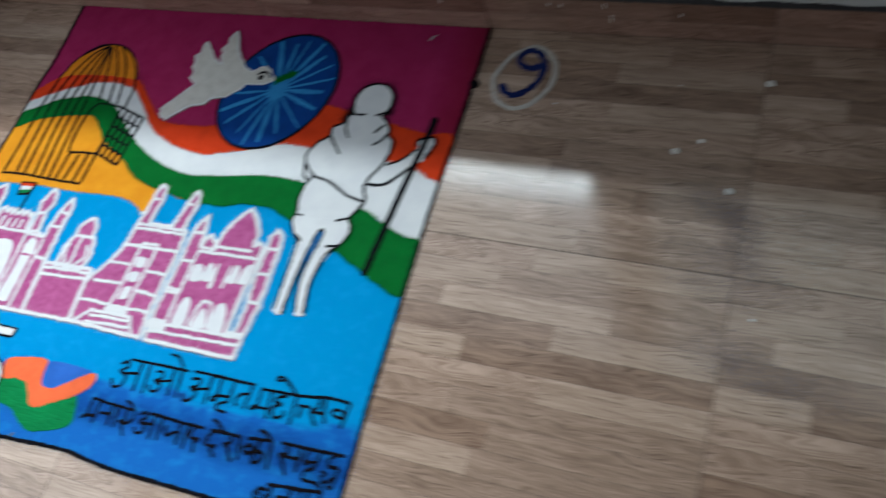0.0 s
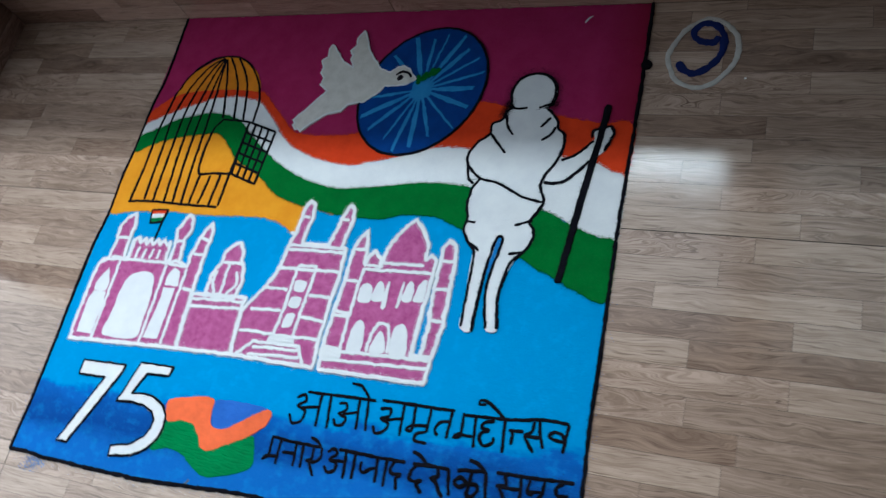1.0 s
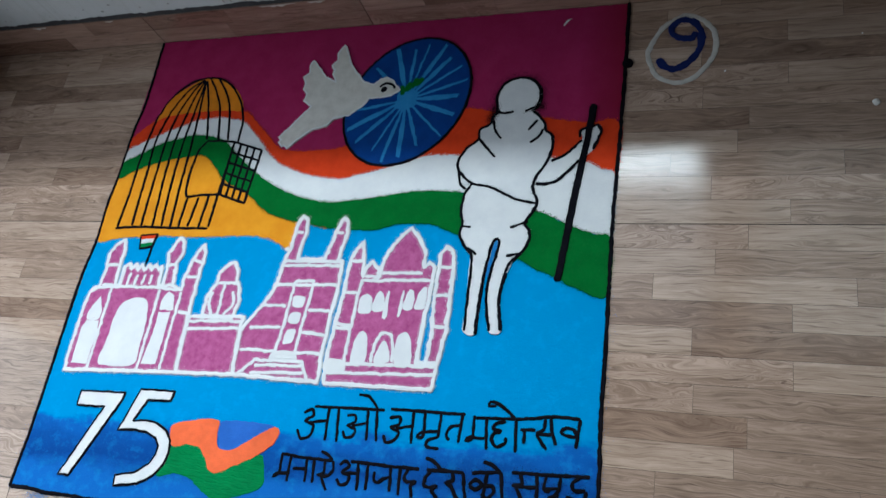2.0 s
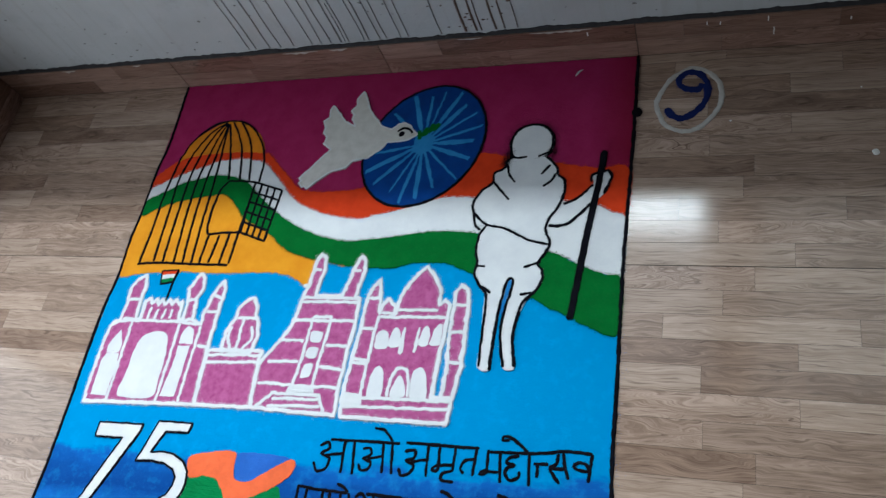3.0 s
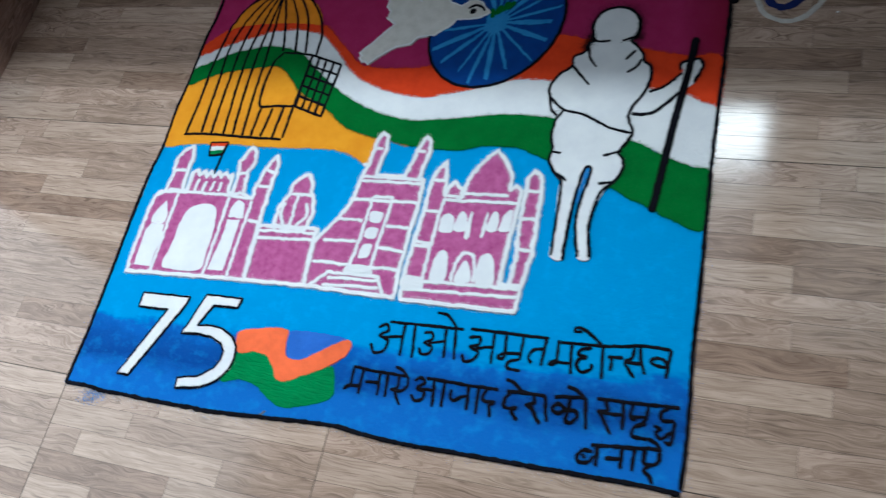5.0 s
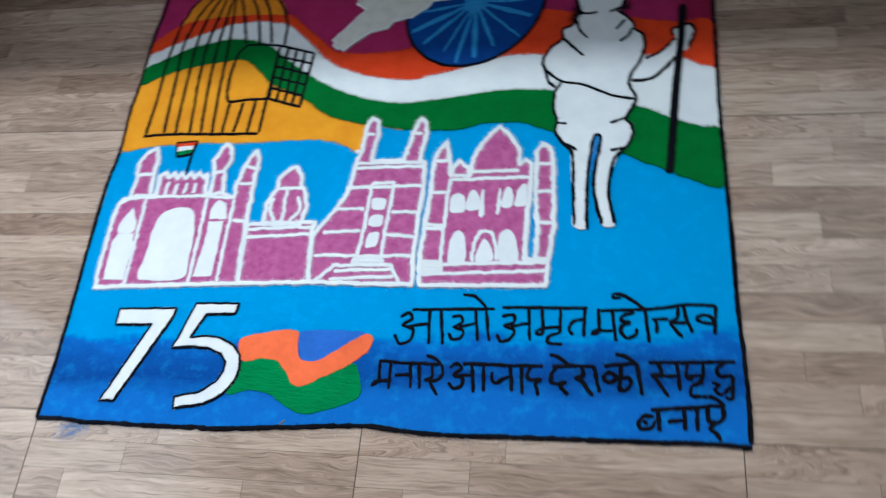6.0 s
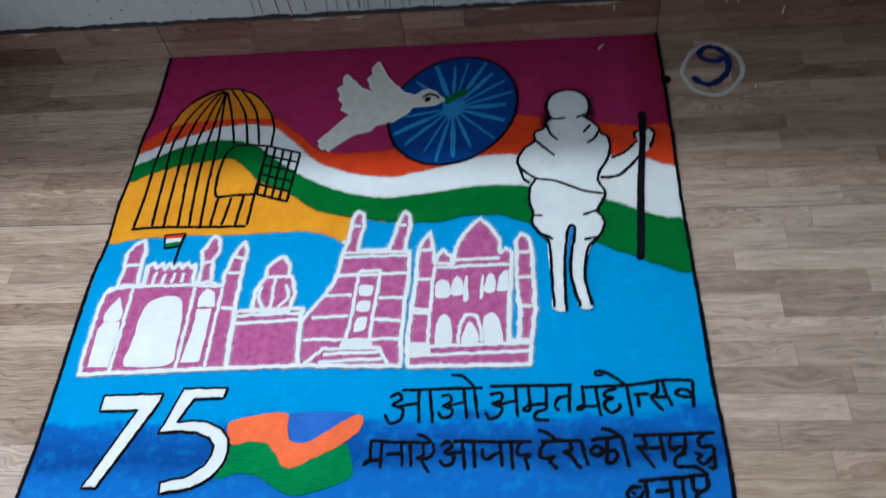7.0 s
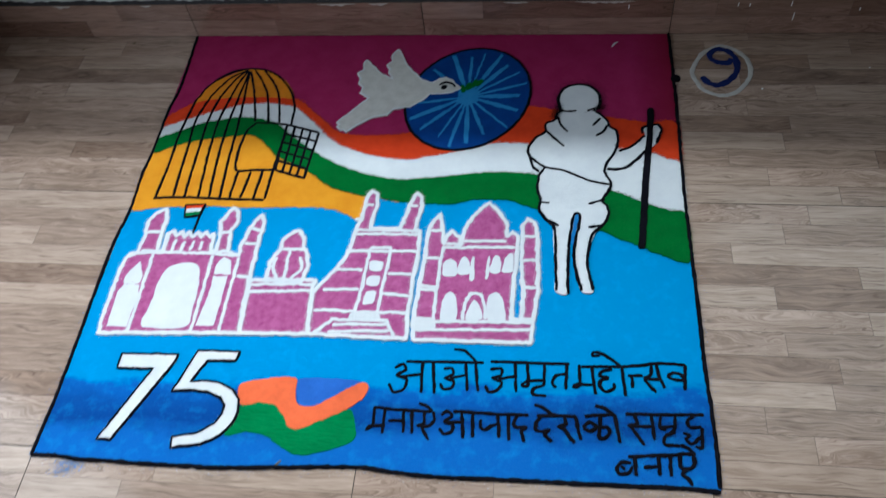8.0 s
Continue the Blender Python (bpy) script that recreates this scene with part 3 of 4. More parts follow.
CAGE_LINES = [
    [(17.2, -12.7), (13.8, -13.4), (10.6, -15.6), (7.8, -19.3), (6.8, -22.4), (6.0, -24.7), (5.1, -35.1), (5.3, -45.4), (5.0, -54.0)],
    [(17.2, -12.7), (21.2, -13.1), (25.3, -15.5), (29.1, -20.2), (31.3, -25.7), (31.6, -31.6)],
    [(30.8, -35.1), (30.4, -42.4), (30.3, -46.9), (30.2, -53.9)],
    [(4.7, -54.4), (8.3, -54.0), (14.2, -54.0), (18.8, -54.1), (24.1, -54.2), (30.1, -54.2)],
    [(16.7, -13.3), (12.9, -16.2), (9.6, -22.6), (7.9, -30.5), (8.4, -40.0), (9.0, -53.6)],
    [(16.9, -13.3), (14.5, -16.3), (11.9, -23.4), (11.0, -30.6), (11.2, -41.4), (11.7, -53.7)],
    [(17.1, -13.4), (15.7, -17.3), (14.5, -23.5), (13.6, -30.8), (13.8, -40.2), (14.9, -53.8)],
    [(17.3, -13.6), (17.0, -18.1), (16.6, -23.6), (16.2, -30.9), (16.4, -41.6), (17.4, -53.9)],
    [(17.4, -13.6), (17.8, -19.6), (18.2, -23.7), (18.7, -31.0), (19.1, -41.7), (19.9, -53.9)],
    [(17.6, -13.6), (20.2, -21.1), (22.7, -30.8)],
    [(18.6, -13.2), (20.8, -16.2), (23.7, -21.9), (26.0, -31.0)],
    [(21.2, -13.4), (24.5, -17.8), (26.6, -22.1), (28.7, -31.1)],
    [(23.1, -31.1), (26.9, -31.3), (30.7, -31.7)],
    [(23.1, -31.1), (21.5, -33.6), (20.9, -37.8), (20.9, -41.9), (21.4, -45.2), (22.4, -46.1), (26.0, -45.7), (30.6, -45.6)],
    [(22.3, -46.5), (22.1, -53.8)],
    [(25.3, -46.4), (24.6, -53.7)],
    [(28.0, -45.7), (27.6, -54.0)],
]
CAGE_DOOR = [(30.7, -31.7), (38.8, -34.1), (37.9, -47.9), (30.8, -45.6)]
BIRD = [(42.5, -30.8), (43.4, -31.6), (42.8, -32.2), (43.8, -33.4), (44.3, -33.1), (45.3, -33.8), (47.7, -31.5), (50.9, -28.9), (54.0, -28.3), (55.6, -26.3), (59.1, -25.7), (62.1, -23.3), (63.4, -21.4), (66.5, -21.1), (68.7, -20.8), (69.5, -20.1), (70.6, -19.4), (69.4, -18.3), (68.4, -16.8), (66.9, -15.9), (65.4, -16.2), (63.8, -17.8), (61.2, -16.8), (58.8, -14.1), (56.7, -11.4), (54.8, -7.0), (54.0, -5.7), (52.8, -8.0), (52.9, -10.3), (51.8, -11.6), (52.8, -12.7), (52.6, -14.0), (54.0, -16.4), (50.8, -14.6), (48.6, -11.9), (46.5, -9.7), (45.9, -10.9), (46.3, -13.3), (44.9, -14.3), (46.1, -16.2), (45.8, -17.7), (47.0, -19.2), (46.7, -21.0), (49.0, -22.8), (46.9, -25.4), (44.5, -28.6)]
BROW = [(65.5, -18.5), (67.0, -17.5), (68.9, -18.3), (69.2, -19.1)]
LEAF = [
    [(70.6, -19.4), (72.5, -19.3), (75.7, -16.7)],
    [(71.0, -18.4), (71.5, -20.9)],
    [(71.8, -19.9), (72.9, -17.5)],
    [(73.4, -19.0), (74.2, -16.6)],
    [(74.2, -18.6), (75.7, -16.5)],
]
HEAD = [(94.3, -25.6), (93.7, -22.9), (94.6, -19.9), (96.6, -18.4), (98.9, -18.1), (101.1, -18.9), (102.8, -21.0), (103.1, -23.4), (102.4, -25.6), (100.8, -26.8), (98.3, -27.2), (95.8, -26.9)]
ROBE = [(93.6, -27.7), (94.8, -26.7), (101.9, -26.8), (103.3, -27.9), (104.8, -30.0), (105.1, -31.5), (106.6, -33.0), (106.8, -35.9), (105.7, -39.6), (104.3, -42.1), (103.7, -44.5), (105.0, -47.9), (104.4, -49.9), (103.1, -52.6), (104.1, -54.2), (104.3, -56.5), (103.0, -59.1), (101.2, -61.0), (100.4, -63.5), (98.5, -60.5), (98.4, -57.9), (98.1, -56.2), (97.2, -56.7), (96.8, -60.5), (93.6, -63.7), (93.3, -60.0), (91.5, -57.8), (90.1, -55.3), (90.3, -52.6), (89.6, -49.6), (89.9, -45.9), (91.1, -43.7), (88.5, -43.8), (87.9, -41.3), (87.2, -38.4), (88.8, -35.1), (90.9, -33.2), (90.9, -30.9), (93.0, -29.4), (93.6, -27.1)]
LEG_A = [(93.2, -59.4), (97.0, -59.2), (96.5, -61.8), (96.1, -67.9), (96.1, -75.7), (93.7, -75.2), (93.7, -70.3)]
LEG_B = [(98.4, -58.6), (101.5, -60.4), (100.2, -64.7), (99.9, -68.9), (100.6, -72.9), (101.0, -75.2), (99.9, -75.6), (98.7, -75.0), (97.5, -69.0), (97.6, -63.6)]
ARM = [(104.3, -43.8), (107.4, -43.8), (109.5, -42.3), (112.5, -38.7), (115.0, -36.2), (116.3, -32.5), (115.6, -30.6), (114.0, -31.0), (112.3, -31.8), (112.7, -34.0), (109.7, -37.3), (107.0, -38.8), (105.7, -39.6)]
FIGURE_LINES = [
    [(94.1, -25.5), (93.7, -22.9), (94.6, -19.9), (96.6, -18.4), (98.9, -18.1), (101.1, -18.9), (102.8, -21.0), (103.1, -23.4), (102.6, -25.4)],
    [(102.0, -26.8), (103.4, -27.9), (104.8, -30.0), (105.1, -31.5), (106.6, -33.0), (106.8, -35.9), (105.7, -39.6), (104.3, -42.1), (103.7, -44.5), (105.0, -47.9), (104.4, -49.9), (103.1, -52.6), (104.1, -54.2), (104.3, -56.5), (103.0, -59.1), (101.2, -61.0), (100.2, -64.7), (99.9, -68.9), (100.6, -72.9), (100.9, -74.9)],
    [(98.8, -75.0), (97.5, -69.0), (97.5, -63.6), (98.5, -57.9), (98.2, -56.1), (97.2, -56.7), (96.5, -61.8), (96.1, -67.9), (96.1, -75.7)],
    [(94.0, -75.2), (93.7, -70.3), (93.6, -64.3), (93.3, -60.0), (91.5, -57.8), (90.1, -55.3), (90.3, -52.6), (89.6, -49.6), (89.9, -45.9), (91.1, -43.7)],
    [(89.7, -44.8), (88.5, -43.8), (87.9, -41.3), (87.2, -38.4), (88.8, -35.1), (90.9, -33.2), (90.9, -30.9), (93.0, -29.4), (93.5, -27.4), (94.6, -26.7)],
    [(93.8, -26.3), (95.8, -26.9), (97.7, -26.6)],
    [(100.2, -26.6), (103.0, -25.4)],
    [(93.6, -28.6), (94.4, -31.3), (95.8, -33.1)],
    [(101.3, -31.2), (103.2, -28.9)],
    [(102.1, -34.2), (103.7, -33.0), (104.5, -31.1)],
    [(90.9, -32.8), (93.1, -35.4), (95.1, -37.6)],
    [(87.9, -41.0), (91.1, -43.7), (95.4, -44.7), (100.6, -47.3), (104.7, -48.3)],
    [(90.3, -53.3), (92.1, -53.6)],
    [(100.3, -53.7), (103.6, -52.3)],
    [(100.2, -59.8), (102.5, -59.1)],
    [(92.2, -58.1), (94.2, -59.6)],
    [(104.3, -43.8), (107.4, -43.8), (109.5, -42.3), (112.5, -38.7)],
    [(115.0, -36.2), (116.3, -32.5), (115.6, -30.6), (114.0, -31.0), (112.3, -31.8), (112.2, -33.3)],
    [(112.7, -34.0), (109.7, -37.3), (107.0, -38.8)],
]
STICK = [(114.4, -25.7), (113.8, -33.6), (112.3, -46.4), (110.7, -64.6)]
FORT = [(3.8, -88.7), (3.4, -82.2), (3.4, -75.2), (3.5, -70.9), (4.5, -69.4), (5.9, -69.1), (6.0, -64.1), (5.6, -61.1), (6.7, -58.9), (8.8, -57.3), (9.5, -59.7), (9.6, -63.4), (10.0, -68.7), (11.2, -68.6), (11.0, -64.2), (12.1, -63.3), (13.2, -64.7), (14.0, -63.5), (15.0, -64.9), (15.7, -63.5), (16.8, -64.8), (17.6, -63.5), (18.8, -64.7), (19.5, -63.4), (20.6, -64.7), (21.3, -63.7), (21.8, -68.3), (23.0, -68.2), (22.6, -63.0), (22.0, -60.6), (23.0, -58.7), (23.7, -56.6), (25.4, -58.0), (25.8, -60.8), (24.8, -62.9), (25.5, -68.4), (28.1, -69.2), (28.0, -66.9), (28.9, -62.2), (30.7, -58.2), (31.7, -60.6), (31.6, -63.3), (31.7, -74.1), (32.3, -79.4), (32.6, -87.4)]
FORT_WALL = [(32.0, -75.1), (45.5, -74.6), (45.6, -78.9), (46.2, -87.0), (32.6, -87.4), (32.1, -80.5)]
FORT_DOME = [(35.3, -75.3), (35.2, -71.7), (35.8, -68.9), (36.9, -67.4), (36.7, -65.2), (38.0, -63.4), (39.7, -62.4), (41.3, -64.1), (41.6, -66.7), (42.9, -68.7), (43.4, -71.4), (42.7, -75.0)]
FORT_WHITE = [
    [(9.4, -69.3), (9.8, -88.4)],
    [(22.6, -69.4), (22.8, -87.6)],
    [(28.3, -69.7), (28.4, -87.1)],
    [(31.7, -74.1), (32.5, -86.9)],
    [(3.8, -70.5), (6.0, -69.4), (13.8, -68.9), (21.7, -68.9), (28.1, -69.3)],
    [(5.9, -63.8), (9.7, -63.6)],
    [(6.5, -68.8), (9.7, -68.7)],
    [(22.3, -63.6), (24.9, -63.2)],
    [(23.1, -68.5), (25.7, -68.2)],
    [(28.7, -61.6), (31.5, -62.7)],
    [(28.8, -66.0), (31.3, -66.1)],
    [(28.9, -74.4), (31.5, -74.3)],
    [(32.0, -76.2), (45.2, -75.7)],
    [(32.4, -77.9), (45.0, -77.2)],
    [(38.8, -67.4), (39.0, -74.9)],
    [(36.3, -69.2), (36.2, -72.2), (37.6, -74.7)],
    [(41.3, -69.0), (42.1, -72.0), (40.3, -74.6)],
    [(37.1, -67.3), (41.7, -67.2)],
    [(5.5, -76.8), (8.6, -76.7)],
    [(24.0, -73.7), (27.6, -73.7)],
    [(11.3, -64.8), (11.2, -68.6)],
    [(13.3, -65.6), (13.2, -68.6)],
    [(15.4, -65.9), (15.2, -68.5)],
    [(17.4, -65.8), (17.1, -68.4)],
    [(19.3, -65.7), (19.1, -68.3)],
]
FORT_ARCH_A = [(5.1, -87.1), (4.7, -79.0), (5.5, -77.3), (8.8, -77.2), (9.4, -80.4), (9.2, -87.2)]
FORT_ARCH_E = [(5.2, -76.6), (5.1, -75.4), (5.7, -73.8), (7.2, -71.5), (8.8, -75.0), (8.8, -76.5)]
FORT_ARCH_B = [(12.6, -86.8), (12.7, -81.3), (12.7, -76.5), (13.6, -73.1), (16.1, -71.6), (19.0, -71.5), (20.7, -73.1), (21.5, -77.2), (21.8, -83.0), (21.2, -86.6)]
FORT_ARCH_C = [(23.4, -86.3), (24.2, -78.2), (24.0, -74.6), (27.0, -74.5), (27.2, -80.7), (27.0, -86.1)]
FORT_ARCH_D = [(24.0, -73.8), (23.9, -71.6), (25.1, -69.8), (26.8, -70.6), (27.5, -73.4)]
SMALL_FLAG = [(12.7, -56.2), (17.2, -55.8), (16.7, -58.9), (13.5, -59.5)]
FLAG_POLE = [(17.2, -55.8), (16.7, -58.9), (16.4, -64.2)]
GATE = [(46.2, -87.0), (45.6, -77.9), (46.9, -75.6), (49.6, -71.5), (51.3, -67.3), (52.0, -61.8), (52.7, -58.7), (53.0, -53.5), (53.9, -51.2), (55.1, -52.2), (55.5, -54.8), (54.9, -61.4), (61.4, -61.2), (62.7, -54.6), (63.8, -51.6), (65.0, -52.6), (65.3, -55.1), (64.4, -61.1), (65.5, -61.7), (65.8, -66.8), (65.4, -73.7), (65.4, -81.4), (65.6, -87.1)]
GATE_WHITE = [
    [(52.0, -61.9), (65.5, -61.7)],
    [(51.9, -62.8), (65.3, -62.6)],
    [(50.8, -67.2), (65.6, -66.9)],
    [(49.2, -72.0), (55.0, -71.8)],
    [(60.2, -72.5), (65.5, -72.6)],
    [(47.6, -76.8), (55.0, -76.5)],
    [(59.7, -77.3), (65.4, -77.6)],
    [(46.6, -81.6), (54.6, -81.6)],
    [(59.3, -81.6), (65.1, -81.5)],
    [(55.7, -66.5), (55.4, -75.8), (54.8, -83.4)],
    [(55.7, -66.4), (60.1, -66.1)],
    [(60.1, -66.1), (59.6, -75.1), (59.3, -83.2)],
    [(47.5, -86.8), (50.7, -83.6), (61.4, -83.4), (63.3, -86.9)],
    [(50.9, -84.7), (61.8, -84.3)],
    [(50.2, -86.3), (62.2, -85.7)],
    [(54.6, -82.6), (59.7, -82.7)],
    [(53.2, -55.1), (54.8, -55.1)],
    [(62.2, -54.9), (64.5, -55.0)],
    [(51.5, -59.0), (52.8, -59.0)],
]
GATE_BLOCKS = [
    [(56.4, -69.7), (58.9, -69.8), (58.7, -72.0), (56.4, -71.8)],
    [(56.5, -73.4), (58.7, -73.3), (58.5, -75.4), (56.2, -75.2)],
    [(56.5, -77.1), (58.4, -77.0), (58.1, -79.5), (56.2, -79.9)],
    [(54.5, -81.6), (59.3, -81.6), (59.8, -83.5), (54.2, -83.6)],
]
TOMB = [(67.0, -87.3), (66.6, -82.4), (66.8, -77.5), (67.3, -69.1), (67.4, -61.3), (68.4, -58.5), (69.5, -57.2), (70.4, -61.2), (70.9, -65.1), (71.3, -62.7), (72.4, -61.5), (74.0, -63.2), (74.4, -65.0), (74.8, -61.4), (75.7, -59.2), (77.4, -56.1), (79.5, -53.8), (81.6, -55.9), (83.5, -59.0), (83.7, -62.6), (84.8, -61.4), (85.8, -62.5), (86.0, -65.5), (85.6, -72.9), (85.4, -82.1), (89.6, -82.4), (89.3, -87.0)]
TOMB_WHITE = [
    [(70.8, -65.4), (70.5, -74.6), (70.4, -83.2)],
    [(67.4, -61.5), (70.4, -61.4)],
    [(67.2, -68.4), (70.6, -68.4)],
    [(67.0, -75.0), (70.8, -75.4)],
    [(67.1, -75.9), (70.6, -76.2)],
    [(70.8, -65.7), (85.7, -65.2)],
    [(75.0, -64.0), (83.7, -63.7)],
    [(70.6, -83.2), (89.6, -82.6)],
    [(67.2, -85.2), (89.4, -84.2)],
    [(66.9, -82.9), (70.7, -83.8)],
    [(66.8, -83.9), (70.5, -84.3)],
    [(76.1, -82.5), (76.3, -79.3), (77.4, -76.5), (79.5, -77.0), (80.2, -79.7), (80.4, -82.3)],
    [(85.6, -72.9), (85.4, -82.1)],
    [(71.2, -64.8), (74.6, -64.8)],
]
TOMB_ARCHES = [
    [(66.8, -82.4), (70.6, -82.7), (70.6, -85.1), (67.0, -85.1)],
    [(71.4, -72.6), (71.4, -69.5), (72.5, -68.6), (73.8, -69.4), (74.1, -72.5)],
    [(74.3, -72.0), (74.5, -69.1), (75.4, -67.9), (76.4, -69.0), (76.7, -71.9)],
    [(76.8, -73.3), (76.8, -68.7), (77.4, -67.8), (77.7, -73.2)],
    [(79.9, -73.1), (80.0, -68.9), (80.5, -67.7), (80.6, -71.1), (80.3, -73.1)],
    [(80.8, -71.4), (81.0, -68.6), (81.8, -67.3), (82.8, -68.5), (82.7, -71.3)],
    [(83.2, -71.3), (83.7, -67.9), (85.1, -66.7), (85.3, -71.0)],
    [(72.0, -82.9), (71.8, -78.9), (73.0, -76.4), (74.5, -77.7), (74.9, -82.8)],
    [(76.7, -82.4), (77.4, -79.2), (78.2, -78.1), (79.2, -79.2), (79.8, -82.3)],
    [(81.0, -82.5), (80.7, -77.5), (82.3, -76.1), (83.7, -77.9), (84.2, -82.4)],
]
MINARET = [(87.4, -82.0), (87.5, -76.1), (86.9, -68.9), (87.0, -62.5), (86.7, -60.1), (87.8, -57.9), (89.3, -58.8), (89.9, -61.8), (90.1, -68.8), (90.4, -76.0), (89.6, -82.1)]
MINARET_WHITE = [
    [(87.0, -62.4), (89.8, -62.4)],
    [(87.0, -68.3), (90.1, -68.4)],
    [(87.4, -74.8), (90.2, -74.8)],
]
SEVEN = [(10.4, -93.0), (21.7, -92.6), (21.6, -94.1), (13.9, -110.4), (11.3, -110.4), (17.6, -95.9), (10.4, -96.1)]
FIVE = [(33.8, -91.4), (33.5, -93.4), (27.9, -93.7), (25.8, -98.2), (29.0, -97.8), (31.8, -98.2), (34.4, -99.4), (36.0, -101.3), (36.5, -103.8), (36.1, -105.9), (34.2, -108.5), (31.1, -110.3), (25.7, -111.2), (25.4, -109.2), (29.9, -108.2), (32.6, -106.3), (33.6, -104.3), (33.6, -102.6), (32.5, -101.1), (30.0, -100.2), (26.9, -99.9), (22.8, -100.3), (25.5, -91.6)]
LEG_GAP = [(97.3, -54.8), (100.0, -54.9), (99.2, -63.4), (96.3, -63.3)]
BLUE_PATCH = [(46.4, -96.7), (52.5, -96.1), (56.8, -96.2), (58.6, -96.8), (54.2, -99.7), (50.4, -102.1), (47.7, -101.7)]
RIBBON_ORANGE = [(35.4, -98.4), (39.2, -97.1), (45.8, -96.3), (46.5, -99.8), (47.5, -101.7), (50.4, -101.8), (54.1, -99.4), (58.7, -96.6), (59.9, -97.7), (59.0, -100.0), (55.3, -102.9), (51.5, -104.8), (48.6, -106.3), (46.5, -105.9), (45.0, -103.8), (43.0, -102.0), (40.2, -101.6), (36.7, -102.3)]
RIBBON_GREEN = [(36.6, -102.3), (40.2, -101.5), (43.0, -101.9), (45.2, -103.8), (46.7, -105.8), (48.6, -106.2), (51.4, -104.7), (56.9, -102.0), (58.4, -104.6), (58.9, -107.5), (56.4, -109.2), (50.1, -111.2), (46.3, -110.1), (42.8, -108.0), (39.0, -107.4), (35.0, -108.4), (36.1, -105.4)]
WORD_ONE = [
    [(66.3, -91.9), (80.8, -91.4)],
    [(64.3, -93.3), (65.8, -92.4), (66.4, -93.6), (65.0, -94.8), (66.8, -95.5), (66.5, -97.4), (64.8, -98.2), (63.6, -96.6)],
    [(65.8, -95.0), (69.5, -94.4)],
    [(69.4, -91.9), (69.8, -98.1)],
    [(71.4, -91.7), (72.2, -98.1)],
    [(73.5, -93.0), (75.0, -92.8), (75.3, -94.1), (73.9, -94.9), (75.6, -95.5), (75.2, -96.8), (73.7, -97.1), (73.2, -96.0)],
    [(74.9, -94.9), (77.8, -94.1)],
    [(77.5, -91.7), (78.2, -97.3)],
    [(79.3, -91.4), (80.1, -97.3)],
    [(75.1, -88.9), (77.4, -89.2), (79.3, -91.3)],
]
WORD_TWO = [
    [(82.0, -91.1), (96.5, -90.9)],
    [(82.1, -92.8), (84.1, -92.4), (84.1, -93.9), (82.6, -94.5), (84.3, -95.3), (83.6, -96.8), (82.1, -97.3), (81.4, -96.0)],
    [(83.6, -94.6), (87.1, -93.9)],
    [(86.6, -91.4), (87.0, -97.0)],
    [(88.8, -91.1), (89.1, -95.4), (88.0, -95.7), (88.8, -94.8), (92.0, -94.4)],
    [(92.0, -91.1), (92.0, -95.4)],
    [(92.0, -95.4), (90.1, -96.2), (90.2, -97.3), (92.4, -97.5)],
    [(96.0, -91.2), (95.9, -96.0)],
    [(96.0, -93.0), (94.2, -93.3), (93.4, -94.9), (94.1, -95.7)],
]
WORD_THREE = [
    [(98.7, -91.3), (105.7, -91.0)],
    [(105.7, -91.0), (109.9, -90.5), (111.6, -90.0), (117.2, -90.1)],
    [(98.3, -91.0), (98.4, -95.0), (97.3, -95.5), (97.9, -94.9), (100.6, -94.9)],
    [(100.5, -91.2), (101.2, -96.7)],
    [(104.2, -91.6), (102.4, -92.1), (101.9, -93.1), (103.6, -93.4)],
    [(103.5, -93.5), (102.1, -93.9), (101.9, -95.1), (103.0, -96.1), (104.4, -95.4), (104.4, -94.3)],
    [(105.9, -91.2), (106.4, -96.8)],
    [(102.0, -88.9), (100.7, -89.0), (100.9, -88.3), (102.3, -88.4), (103.9, -89.4), (105.8, -91.0)],
    [(106.9, -92.7), (109.6, -92.6)],
    [(107.7, -92.8), (107.7, -95.1)],
    [(111.2, -90.5), (111.0, -92.3), (109.7, -93.2)],
    [(109.7, -93.2), (112.5, -93.2)],
    [(109.8, -93.3), (110.8, -94.6), (111.8, -95.8)],
    [(112.1, -90.2), (112.4, -92.5), (113.3, -94.9)],
    [(116.9, -93.2), (114.8, -93.0), (114.0, -92.5), (114.7, -91.8), (116.1, -92.0), (117.0, -93.1)],
    [(117.2, -90.2), (116.8, -95.1)],
]
WORD_FOUR = [
    [(61.5, -101.3), (66.0, -101.6), (72.2, -101.6)],
    [(61.7, -101.3), (61.8, -104.8), (60.8, -105.7), (61.3, -105.0), (63.7, -104.8)],
    [(63.6, -101.6), (63.7, -106.3)],
    [(64.5, -103.8), (67.2, -103.6)],
    [(67.0, -101.8), (67.4, -105.9)],
    [(68.6, -101.8), (68.9, -105.9)],
    [(70.8, -101.8), (70.9, -103.9), (69.8, -104.4), (71.6, -104.5), (72.7, -103.4), (72.4, -101.7)],
    [(70.6, -104.6), (72.1, -107.0)],
    [(69.7, -100.1), (70.9, -100.5), (72.3, -101.6)],
]
